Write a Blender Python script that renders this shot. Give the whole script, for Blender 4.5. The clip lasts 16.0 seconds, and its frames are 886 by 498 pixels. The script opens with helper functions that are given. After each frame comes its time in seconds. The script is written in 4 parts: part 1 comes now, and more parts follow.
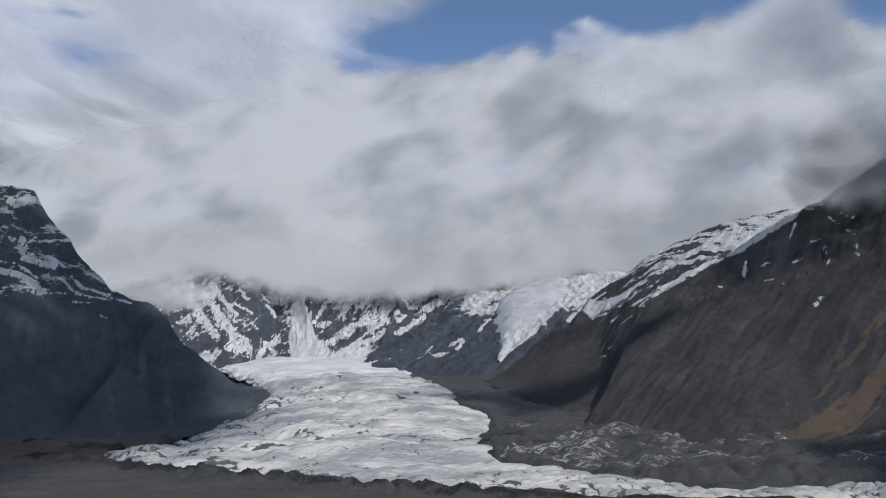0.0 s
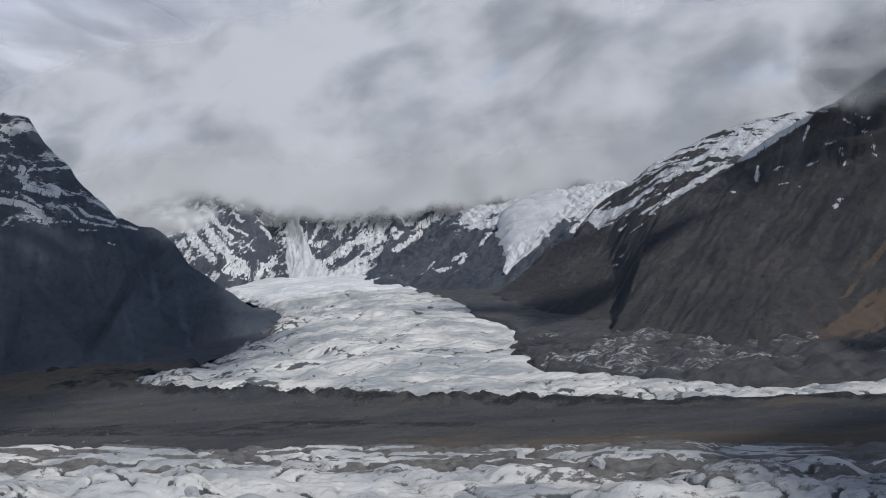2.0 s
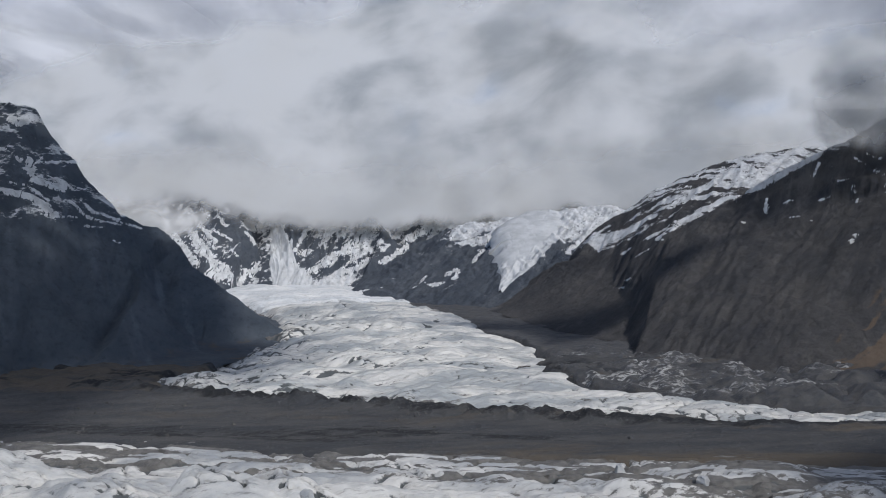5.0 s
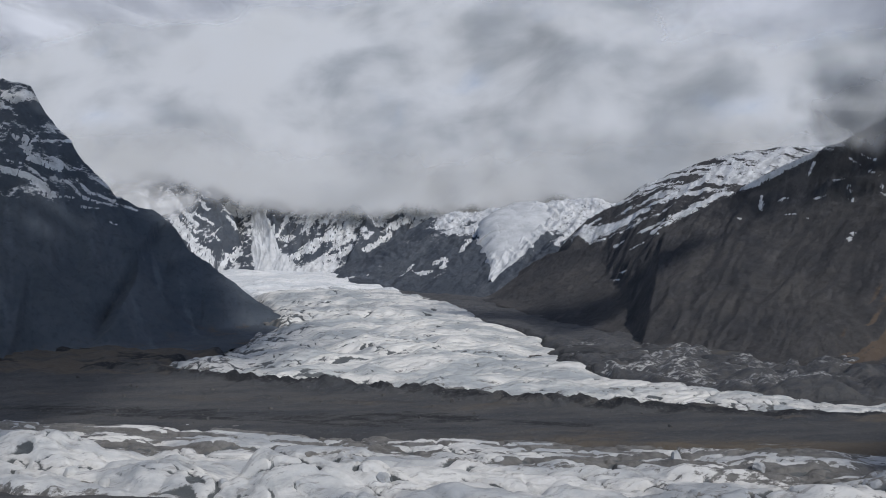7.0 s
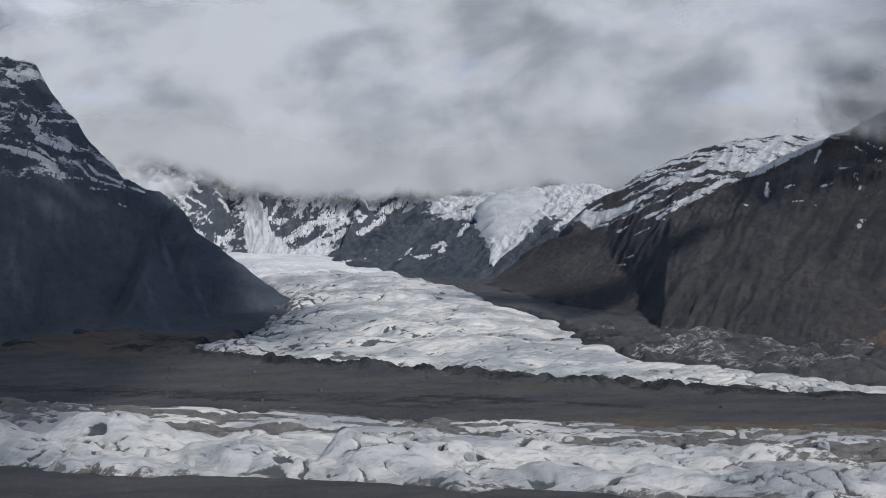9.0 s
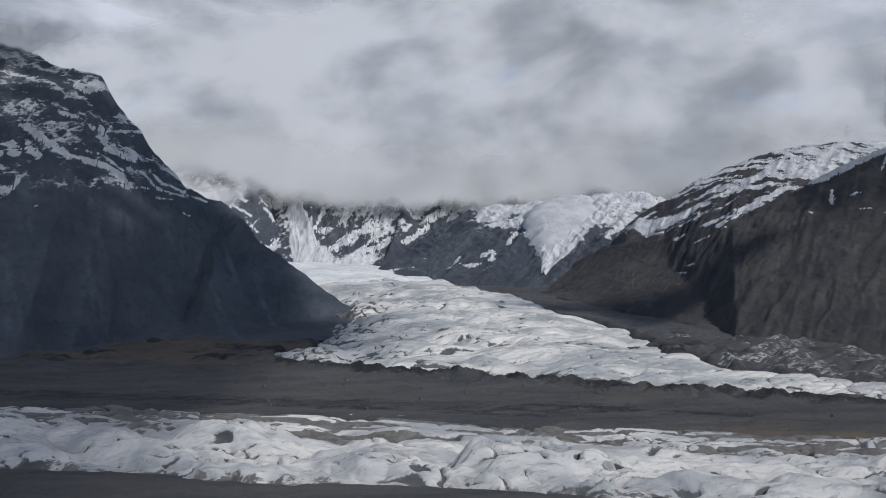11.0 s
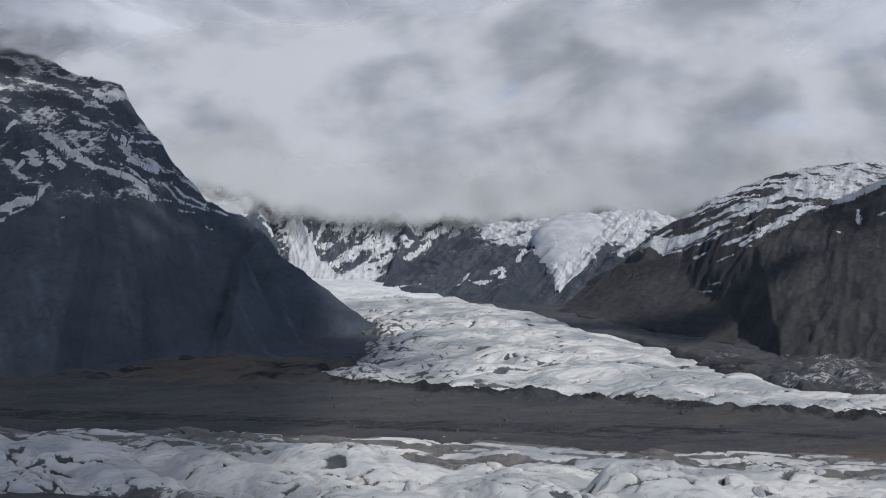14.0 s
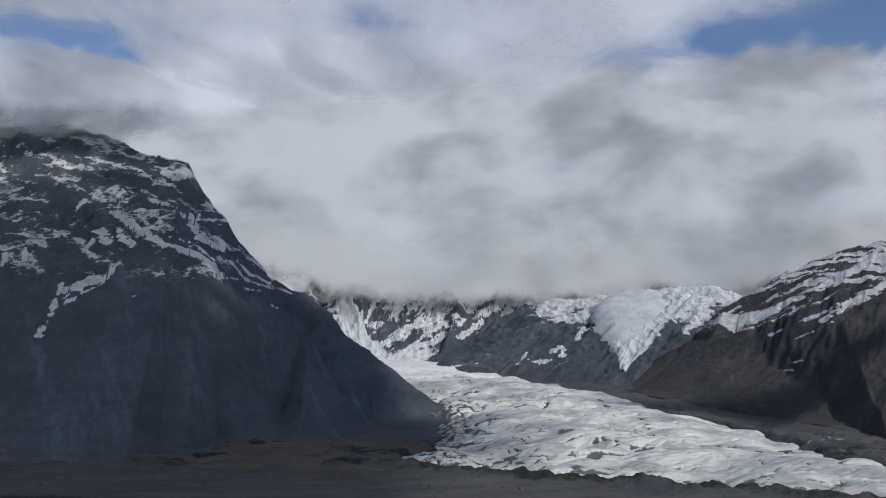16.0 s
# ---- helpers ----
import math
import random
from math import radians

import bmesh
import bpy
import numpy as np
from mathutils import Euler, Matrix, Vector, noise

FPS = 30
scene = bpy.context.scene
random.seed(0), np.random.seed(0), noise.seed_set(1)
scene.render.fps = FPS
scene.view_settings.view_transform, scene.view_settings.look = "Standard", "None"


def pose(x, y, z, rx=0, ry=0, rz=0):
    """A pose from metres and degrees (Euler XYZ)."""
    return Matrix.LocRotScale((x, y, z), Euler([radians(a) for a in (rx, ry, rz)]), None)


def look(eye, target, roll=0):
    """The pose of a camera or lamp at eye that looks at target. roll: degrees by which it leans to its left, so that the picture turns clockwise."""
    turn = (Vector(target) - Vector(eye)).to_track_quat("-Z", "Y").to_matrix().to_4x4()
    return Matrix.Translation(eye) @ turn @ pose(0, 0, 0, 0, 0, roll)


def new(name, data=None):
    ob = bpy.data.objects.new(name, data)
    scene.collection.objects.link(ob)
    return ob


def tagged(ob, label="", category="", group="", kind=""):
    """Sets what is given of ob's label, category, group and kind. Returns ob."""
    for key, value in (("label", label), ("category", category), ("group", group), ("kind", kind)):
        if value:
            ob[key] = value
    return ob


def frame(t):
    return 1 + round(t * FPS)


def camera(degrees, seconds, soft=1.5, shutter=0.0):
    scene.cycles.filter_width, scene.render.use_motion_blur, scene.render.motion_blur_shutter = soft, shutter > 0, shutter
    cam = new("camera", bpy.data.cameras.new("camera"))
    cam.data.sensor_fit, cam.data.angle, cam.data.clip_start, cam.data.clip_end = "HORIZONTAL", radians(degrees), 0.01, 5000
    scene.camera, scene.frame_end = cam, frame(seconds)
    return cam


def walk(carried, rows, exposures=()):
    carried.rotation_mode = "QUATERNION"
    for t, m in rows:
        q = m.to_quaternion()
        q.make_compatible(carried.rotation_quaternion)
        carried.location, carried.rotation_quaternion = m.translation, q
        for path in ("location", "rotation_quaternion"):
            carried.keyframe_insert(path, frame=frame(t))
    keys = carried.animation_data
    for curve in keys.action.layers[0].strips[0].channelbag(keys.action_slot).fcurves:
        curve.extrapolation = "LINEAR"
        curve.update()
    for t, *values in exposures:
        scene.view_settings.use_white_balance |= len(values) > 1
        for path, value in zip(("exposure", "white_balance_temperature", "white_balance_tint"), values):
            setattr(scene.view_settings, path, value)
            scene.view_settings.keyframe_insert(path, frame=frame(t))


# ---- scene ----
cam = camera(54.7, 16.0, soft=0.95)
PATH = [
    (0, (-1.76, -5.68, 139.75), (-1.43, 93.93, 148.51), -2.42),
    (0.5, (-16.98, -3.97, 140.71), (-16.25, 95.73, 148.45), -2.68),
    (1, (-32.53, -2.73, 141.60), (-31.43, 97.20, 145.36), -3.70),
    (1.5, (-48.38, -1.89, 142.43), (-46.39, 98.09, 142.69), -4.45),
    (2, (-64.51, -1.41, 143.18), (-61.53, 98.53, 141.91), -4.47),
    (2.5, (-80.89, -1.23, 143.88), (-76.88, 98.68, 142.93), -3.96),
    (3, (-97.50, -1.29, 144.51), (-92.51, 98.58, 144.08), -3.42),
    (3.5, (-114.32, -1.54, 145.08), (-108.33, 98.28, 145.00), -2.87),
    (4, (-131.31, -1.91, 145.60), (-124.29, 97.84, 145.75), -2.50),
    (6.5, (-218.01, -3.74, 147.33), (-205.37, 95.46, 147.57), -0.45),
    (7, (-235.53, -3.69, 147.52), (-221.45, 95.30, 146.41), -0.34),
    (7.5, (-253.05, -3.39, 147.66), (-237.32, 95.34, 145.45), -0.15),
    (8, (-270.54, -2.75, 147.76), (-253.14, 95.68, 144.85), 0.09),
    (8.2, (-277.52, -2.40, 147.78), (-259.60, 95.94, 144.71), 0.07),
    (10.5, (-356.71, 7.24, 147.60), (-340.21, 105.85, 145.29), -0.05),
    (11, (-373.51, 11.00, 147.46), (-357.78, 109.74, 145.50), -0.11),
    (11.5, (-390.11, 15.49, 147.27), (-374.51, 114.25, 145.68), -0.23),
    (12, (-406.47, 20.74, 147.06), (-390.49, 119.45, 145.86), -0.20),
    (12.5, (-422.59, 26.83, 146.81), (-405.64, 125.38, 145.95), -0.05),
    (13, (-438.43, 33.81, 146.54), (-420.06, 132.11, 146.00), 0.13),
    (13.5, (-453.96, 41.74, 146.23), (-434.08, 139.74, 145.98), 0.37),
    (14, (-469.16, 50.67, 145.90), (-449.28, 148.67, 145.95), 0.38),
    (14.5, (-484.00, 60.65, 145.54), (-465.22, 158.87, 145.75), 0.31),
    (15, (-498.47, 71.75, 145.16), (-480.84, 170.18, 146.45), 0.01),
    (15.5, (-512.52, 84.03, 144.76), (-495.67, 182.50, 149.07), -0.02),
    (16, (-526.15, 97.53, 144.33), (-509.50, 195.70, 153.54), 0.09),
]
walk(cam, [(t, look(eye, target, roll)) for t, eye, target, roll in PATH], exposures=((0, -0.08, 6310, 10), (15, -0.06, 6310, 10), (16, -0.12, 6310, 10)))

# ---- world and sun ----
SUN_ELEVATION, SUN_AZIMUTH = 43.0, 147.0  # azimuth clockwise from +y
world = bpy.data.worlds.new("sky")
scene.world = world
world.use_nodes = True
wn, wl = world.node_tree.nodes, world.node_tree.links
wn.clear()
w_out, w_bg, w_sky = wn.new("ShaderNodeOutputWorld"), wn.new("ShaderNodeBackground"), wn.new("ShaderNodeTexSky")
w_sky.sky_type, w_sky.sun_disc = "NISHITA", False
w_sky.sun_elevation, w_sky.sun_rotation = radians(SUN_ELEVATION), radians(SUN_AZIMUTH)
w_sky.altitude, w_sky.dust_density = 5500, 0.4
w_bg.inputs["Strength"].default_value = 0.14
wl.new(w_sky.outputs[0], w_bg.inputs[0])
wl.new(w_bg.outputs[0], w_out.inputs[0])
sun_data = bpy.data.lights.new("sun", "SUN")
sun_data.energy, sun_data.angle, sun_data.color = 3.4, radians(2.0), (1.0, 0.95, 0.88)
sun = new("sun", sun_data)
ea, aa = radians(SUN_ELEVATION), radians(SUN_AZIMUTH)
sun_way = Vector((math.sin(aa) * math.cos(ea), math.cos(aa) * math.cos(ea), math.sin(ea)))
sun.matrix_world = look(sun_way * 2000, (0, 0, 0))


# ---- noise and shape helpers ----
def hashed(ix, iy, seed):
    h = (ix.astype(np.int64) * 374761393 + iy.astype(np.int64) * 668265263 + seed * 1442695041) & 0x7FFFFFFF
    h = ((h ^ (h >> 13)) * 1274126177) & 0x7FFFFFFF
    return ((h ^ (h >> 16)) & 0xFFFF) / 65535.0 * 2 * np.pi


def perlin(x, y, seed=0):
    """Gradient noise, about -0.7 to 0.7."""
    ix, iy = np.floor(x), np.floor(y)
    fx, fy = x - ix, y - iy
    ux, uy = fx * fx * fx * (fx * (fx * 6 - 15) + 10), fy * fy * fy * (fy * (fy * 6 - 15) + 10)

    def corner(dx, dy):
        a = hashed(ix + dx, iy + dy, seed)
        return np.cos(a) * (fx - dx) + np.sin(a) * (fy - dy)

    top = corner(0, 0) * (1 - ux) + corner(1, 0) * ux
    low = corner(0, 1) * (1 - ux) + corner(1, 1) * ux
    return top * (1 - uy) + low * uy


def fbm(x, y, size, octaves=4, seed=0, gain=0.5):
    total, amp = 0.0, 1.0
    for k in range(octaves):
        total = total + amp * perlin(x / size, y / size, seed + 17 * k)
        size, amp = size * 0.5, amp * gain
    return total


def ridged(x, y, size, octaves=4, seed=0, gain=0.5):
    total, amp = 0.0, 1.0
    for k in range(octaves):
        total = total + amp * (0.45 - 2.2 * np.abs(perlin(x / size, y / size, seed + 29 * k)))
        size, amp = size * 0.5, amp * gain
    return total


def billow(x, y, size, octaves=3, seed=0, gain=0.5):
    """Rounded humps with sharp creases between them; 0 in the creases."""
    total, amp = 0.0, 1.0
    for k in range(octaves):
        total = total + amp * np.abs(perlin(x / size, y / size, seed + 23 * k)) * 2
        size, amp = size * 0.5, amp * gain
    return total


def cracks(x, y, size, seed, width):
    """Thin wandering lines, 1 in their middle."""
    wx_, wy_ = x + 0.35 * size * fbm(x, y, size, 2, seed + 1), y + 0.35 * size * fbm(x, y, size, 2, seed + 2)
    return step(width, 0.2 * width, np.abs(perlin(wx_ / size, wy_ / size, seed)))


def step(a, b, v):
    u = np.clip((v - a) / (b - a), 0, 1)
    return u * u * (3 - 2 * u)


def soft_max(a, b, k):
    h = np.clip(0.5 + 0.5 * (a - b) / k, 0, 1)
    return b + (a - b) * h + k * h * (1 - h)


def crest(x, y, points, left, right, wobble=0.0, seed=3):
    """Height of a ridge that runs through points and falls off with the slopes left and right of its way; also arc length and distance."""
    best = np.full(x.shape, 1e9)
    height, along, side = np.zeros(x.shape), np.zeros(x.shape), np.zeros(x.shape)
    run = 0.0
    for (ax, ay, az), (bx, by, bz) in zip(points, points[1:]):
        dx, dy = bx - ax, by - ay
        length = math.hypot(dx, dy)
        u = np.clip(((x - ax) * dx + (y - ay) * dy) / length**2, 0, 1)
        d = np.hypot(x - ax - u * dx, y - ay - u * dy)
        near = d < best
        best = np.where(near, d, best)
        height = np.where(near, az + u * (bz - az), height)
        along = np.where(near, run + u * length, along)
        side = np.where(near, np.sign(dx * (y - ay) - dy * (x - ax)), side)
        run += length
    slope = np.where(side > 0, left, right)
    gully = wobble * ridged(along + 0.25 * best, best * 0.22 + 40 * side, 46, 4, seed, 0.6) * step(2, 60, best)
    return height - slope * best + gully, along, best, side


def streaked(along, away, seed):
    """Runnels down a slope, for its colour."""
    return fbm(along + 0.2 * away, away * 0.2, 48, 5, seed, 0.7) * 0.9


def sheet(name, X, Y, Z, keep=None, layers=(), material=None, smooth=True):
    """A mesh over the grid X, Y with the heights Z; keep: which cells stay; layers: named values at the points."""
    ny, nx = X.shape
    index = np.arange(nx * ny).reshape(ny, nx)
    faces = np.stack([index[:-1, :-1], index[:-1, 1:], index[1:, 1:], index[1:, :-1]], -1).reshape(-1, 4)
    if keep is not None:
        cell = (keep[:-1, :-1] | keep[:-1, 1:] | keep[1:, 1:] | keep[1:, :-1]).reshape(-1)
        faces = faces[cell]
    used = np.zeros(nx * ny, bool)
    used[faces.ravel()] = True
    where = np.cumsum(used) - 1
    pts = np.stack([X, Y, Z], -1).reshape(-1, 3)[used].astype(np.float32)
    faces = where[faces].astype(np.int32)
    me = bpy.data.meshes.new(name)
    me.vertices.add(len(pts))
    me.vertices.foreach_set("co", pts.ravel())
    me.loops.add(faces.size)
    me.loops.foreach_set("vertex_index", faces.ravel())
    me.polygons.add(len(faces))
    me.polygons.foreach_set("loop_start", np.arange(0, faces.size, 4, dtype=np.int32))
    me.polygons.foreach_set("use_smooth", np.full(len(faces), smooth))
    for key, values in layers:
        layer = me.attributes.new(key, "FLOAT", "POINT")
        layer.data.foreach_set("value", values.reshape(-1)[used].astype(np.float32))
    me.update(calc_edges=True)
    me.validate()
    if material:
        me.materials.append(material)
    return new(name, me)


ROCK = {}


def strips(thing, base, label, category, pieces, X, Y, Z, keep, layers, material):
    """A thing made of sheets that join along rows of the grid; pieces: part name, label and the row where it ends."""
    owner = new(thing)
    owner.location = base
    ROCK[owner.name] = material
    start = 0
    for name, about, end in pieces:
        r = slice(start, None if end is None else end + 1)
        ob = sheet(name, X[r], Y[r], Z[r], None if keep is None else keep[r], [(key, v[r]) for key, v in layers], material)
        under(ob, owner)
        tagged(ob, about)
        start = end
    return tagged(owner, label, category)


def under(ob, owner):
    ob.parent = owner
    ob.matrix_parent_inverse = Matrix.Translation(-owner.location)


def mesh_at(x0, x1, y0, y1, cell):
    return np.meshgrid(np.arange(x0, x1 + cell, cell), np.arange(y0, y1 + cell, cell))


# ---- materials ----
class Nodes:
    """Short forms for building a node material."""

    def __init__(self, name, roughness=0.9, specular=0.3):
        self.mat = bpy.data.materials.new(name)
        self.mat.use_nodes = True
        self.nodes, self.links = self.mat.node_tree.nodes, self.mat.node_tree.links
        self.nodes.clear()
        self.out = self.nodes.new("ShaderNodeOutputMaterial")
        self.coord = self.nodes.new("ShaderNodeTexCoord").outputs["Object"]
        self.roughness, self.specular = roughness, specular

    def put(self, socket, value):
        if hasattr(value, "is_linked"):
            self.links.new(value, socket)
        else:
            socket.default_value = value

    def noise(self, size, detail=6, rough=0.55, scale=(1, 1, 1), turn=(0, 0, 0), distort=0.0):
        m = self.nodes.new("ShaderNodeMapping")
        m.inputs["Scale"].default_value = [v / size for v in scale]
        m.inputs["Rotation"].default_value = [radians(v) for v in turn]
        self.links.new(self.coord, m.inputs["Vector"])
        n = self.nodes.new("ShaderNodeTexNoise")
        n.inputs["Scale"].default_value = 1.0
        n.inputs["Detail"].default_value, n.inputs["Roughness"].default_value = detail, rough
        n.inputs["Distortion"].default_value = distort
        self.links.new(m.outputs[0], n.inputs["Vector"])
        return n.outputs[0]

    def layer(self, key):
        n = self.nodes.new("ShaderNodeAttribute")
        n.attribute_name = key
        return n.outputs["Fac"]

    def sums(self, op, a, b, clamp=False):
        n = self.nodes.new("ShaderNodeMath")
        n.operation, n.use_clamp = op, clamp
        self.put(n.inputs[0], a)
        self.put(n.inputs[1], b)
        return n.outputs[0]

    def ramp(self, value, low, high, a=0.0, b=1.0):
        n = self.nodes.new("ShaderNodeMapRange")
        n.interpolation_type = "SMOOTHSTEP"
        self.put(n.inputs[0], value)
        for k, v in zip((1, 2, 3, 4), (low, high, a, b)):
            n.inputs[k].default_value = v
        return n.outputs[0]

    def mix(self, factor, a, b):
        n = self.nodes.new("ShaderNodeMix")
        n.data_type = "RGBA"
        self.put(n.inputs["Factor"], factor)
        for socket, v in ((n.inputs[6], a), (n.inputs[7], b)):
            self.put(socket, v if hasattr(v, "is_linked") else (*v, 1))
        return n.outputs[2]

    def bump(self, height, strength, distance, normal=None):
        n = self.nodes.new("ShaderNodeBump")
        n.inputs["Strength"].default_value, n.inputs["Distance"].default_value = strength, distance
        self.put(n.inputs["Height"], height)
        if normal:
            self.links.new(normal, n.inputs["Normal"])
        return n.outputs[0]

    def surface(self, colour, normal=None, roughness=None):
        b = self.nodes.new("ShaderNodeBsdfPrincipled")
        self.put(b.inputs["Base Color"], colour)
        self.put(b.inputs["Roughness"], self.roughness if roughness is None else roughness)
        b.inputs["Specular IOR Level"].default_value = self.specular
        if normal:
            self.links.new(normal, b.inputs["Normal"])
        self.links.new(b.outputs[0], self.out.inputs[0])
        return self.mat


SNOW = (0.82, 0.83, 0.84)


def ice_material(name, low, high, soil_a=(0.085, 0.083, 0.081), soil_b=(0.155, 0.150, 0.142), sharp=0.1, lumps=4.5):
    n = Nodes(name, 0.6, 0.35)
    tone = n.mix(n.ramp(n.noise(75, 9, 0.62, (0.7, 1.5, 1)), 0.40, 0.60), low, high)
    tone = n.mix(n.ramp(n.noise(11, 9, 0.68, (0.8, 2.2, 1)), 0.48, 0.72, 0, 0.5), tone, [v * 0.62 for v in low])
    tone = n.mix(n.ramp(n.noise(7, 11, 0.72, (0.28, 2.0, 1.2), (0, 0, -18), 0.4), 0.55, 0.64, 0, 0.6), tone, (0.17, 0.165, 0.16))
    soil = n.mix(n.ramp(n.noise(9, 8, 0.7), 0.35, 0.65), soil_a, soil_b)
    dirt = n.sums("ADD", n.layer("dirt"), n.sums("MULTIPLY", n.sums("SUBTRACT", n.noise(8, 10, 0.72, (0.8, 1.8, 1)), 0.5), 1.7))
    tone = n.mix(n.ramp(dirt, 0.46 - sharp, 0.46 + sharp), tone, soil)
    # shade inside crevasses and hollows, put into the ice colour as dark grey
    blue = n.sums("ADD", n.layer("deep_shade"), n.sums("MULTIPLY", n.sums("SUBTRACT", n.noise(5, 7, 0.65), 0.5), 1.1))
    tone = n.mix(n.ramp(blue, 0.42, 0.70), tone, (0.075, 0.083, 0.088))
    relief = n.bump(n.noise(10, 11, 0.74, (0.7, 1.6, 1)), 1.0, lumps)
    return n.surface(tone, n.bump(n.noise(2.2, 6, 0.7), 0.8, 0.8, relief))


def debris_material(name, a, b, warm):
    n = Nodes(name, 0.95, 0.2)
    tone = n.mix(n.ramp(n.noise(40, 9, 0.65, (0.4, 1.6, 1)), 0.35, 0.65), a, b)
    hue = n.sums("ADD", n.layer("warm"), n.sums("MULTIPLY", n.sums("SUBTRACT", n.noise(30, 9, 0.7, (0.4, 1.6, 1)), 0.5), 1.3))
    tone = n.mix(n.ramp(hue, 0.35, 0.8), tone, warm)
    shade = n.sums("ADD", n.layer("dark"), n.sums("MULTIPLY", n.sums("SUBTRACT", n.noise(14, 10, 0.72, (0.6, 1.4, 1)), 0.5), 1.5))
    tone = n.mix(n.ramp(shade, 0.35, 0.7), tone, [v * 0.5 for v in a])
    tone = n.mix(n.ramp(n.noise(3, 6, 0.72), 0.52, 0.72, 0, 0.7), tone, [v * 1.5 for v in b])
    relief = n.bump(n.noise(12, 11, 0.72), 1.0, 4.0)
    return n.surface(tone, n.bump(n.noise(2.0, 5, 0.7), 0.8, 0.8, relief))


def rock_material(name, a, b, warm, drift=22):
    n = Nodes(name, 0.9, 0.25)
    tone = n.mix(n.ramp(n.noise(80, 10, 0.65, (1, 1, 1.5)), 0.33, 0.67), a, b)
    tone = n.mix(n.ramp(n.sums("ADD", n.layer("streak"), n.sums("MULTIPLY", n.sums("SUBTRACT", n.noise(16, 10, 0.72), 0.5), 1.2)), 0.15, 0.8, 0, 0.7), tone, [v * 1.5 for v in b])
    tone = n.mix(n.ramp(n.noise(10, 9, 0.74), 0.48, 0.7, 0, 0.55), tone, [v * 0.55 for v in a])
    hue = n.sums("ADD", n.layer("warm"), n.sums("MULTIPLY", n.sums("SUBTRACT", n.noise(45, 9, 0.68), 0.5), 1.6))
    tone = n.mix(n.ramp(hue, 0.4, 0.8), tone, warm)
    white = n.sums("ADD", n.layer("snow"), n.sums("MULTIPLY", n.sums("SUBTRACT", n.noise(drift, 12, 0.72, (0.7, 0.7, 1.6)), 0.5), 1.3))
    white = n.sums("ADD", white, n.sums("MULTIPLY", n.sums("SUBTRACT", n.noise(6, 8, 0.7, (0.6, 0.6, 1.8), (0, 14, 0)), 0.5), 1.1))
    old = n.mix(n.ramp(n.noise(18, 9, 0.7), 0.38, 0.68), SNOW, [v * 0.66 for v in SNOW])
    tone = n.mix(n.ramp(white, 0.38, 0.64), tone, old)
    relief = n.bump(n.noise(26, 13, 0.76), 1.0, 14.0)
    return n.surface(tone, n.bump(n.noise(5, 7, 0.72), 0.8, 2.0, relief))


def cloud_material(name, opacity, tone_low, tone_high, size=190.0, scale=(1, 0.5, 1.6), front=0.0, grit=2.4):
    """Cloud that lets light through; front: how much it also throws back."""
    n = Nodes(name)
    fine = n.noise(size, 9, 0.56, scale, distort=0.25)
    cover = n.sums("ADD", n.layer("cover"), n.sums("MULTIPLY", n.sums("SUBTRACT", fine, 0.5), grit))
    alpha = n.ramp(cover, -0.1, 1.2, 0, opacity)
    puff = n.noise(size * 1.15, 8, 0.52, scale, (0, 0, 20), distort=0.3)
    thick = n.ramp(n.sums("ADD", n.layer("thick"), n.sums("MULTIPLY", n.sums("SUBTRACT", puff, 0.5), 2.0)), 0.05, 0.95)
    tone = n.mix(thick, tone_high, tone_low)
    t, s, d = n.nodes.new("ShaderNodeBsdfTransparent"), n.nodes.new("ShaderNodeBsdfTranslucent"), n.nodes.new("ShaderNodeBsdfDiffuse")
    m, body = n.nodes.new("ShaderNodeMixShader"), n.nodes.new("ShaderNodeMixShader")
    n.links.new(tone, s.inputs["Color"])
    n.links.new(tone, d.inputs["Color"])
    even = n.nodes.new("ShaderNodeCombineXYZ")  # droplets scatter alike whichever way the surface faces
    even.inputs[1].default_value, even.inputs[2].default_value = -0.45, 0.89
    n.links.new(even.outputs[0], d.inputs["Normal"])
    body.inputs[0].default_value = front
    n.links.new(s.outputs[0], body.inputs[1])
    n.links.new(d.outputs[0], body.inputs[2])
    n.links.new(alpha, m.inputs[0])
    n.links.new(t.outputs[0], m.inputs[1])
    n.links.new(body.outputs[0], m.inputs[2])
    n.links.new(m.outputs[0], n.out.inputs[0])
    return n.mat


glacier_ice = ice_material("glacier_ice", (0.32, 0.34, 0.35), (0.60, 0.59, 0.565), sharp=0.07, lumps=2.1)
valley_ice = ice_material("valley_ice", (0.31, 0.325, 0.34), (0.56, 0.555, 0.54), sharp=0.07, lumps=2.0)
moraine_gravel = debris_material("moraine_gravel", (0.046, 0.049, 0.055), (0.074, 0.074, 0.075), (0.098, 0.084, 0.068))
rubble_ice = ice_material("rubble_ice", (0.20, 0.20, 0.205), (0.46, 0.46, 0.45), (0.050, 0.053, 0.060), (0.082, 0.080, 0.079), sharp=0.05)
basin_snow = ice_material("basin_snow", (0.58, 0.60, 0.61), (0.74, 0.74, 0.73), sharp=0.07, lumps=1.8)
slate_rock = rock_material("slate_rock", (0.073, 0.090, 0.114), (0.106, 0.124, 0.150), (0.14, 0.118, 0.094))
brown_rock = rock_material("brown_rock", (0.056, 0.057, 0.063), (0.087, 0.084, 0.084), (0.150, 0.115, 0.088))
far_rock = rock_material("far_rock", (0.070, 0.083, 0.105), (0.105, 0.118, 0.138), (0.13, 0.116, 0.105), 30)
cloud_deck = cloud_material("cloud_deck", 0.9, (0.43, 0.45, 0.48), (0.80, 0.81, 0.82))
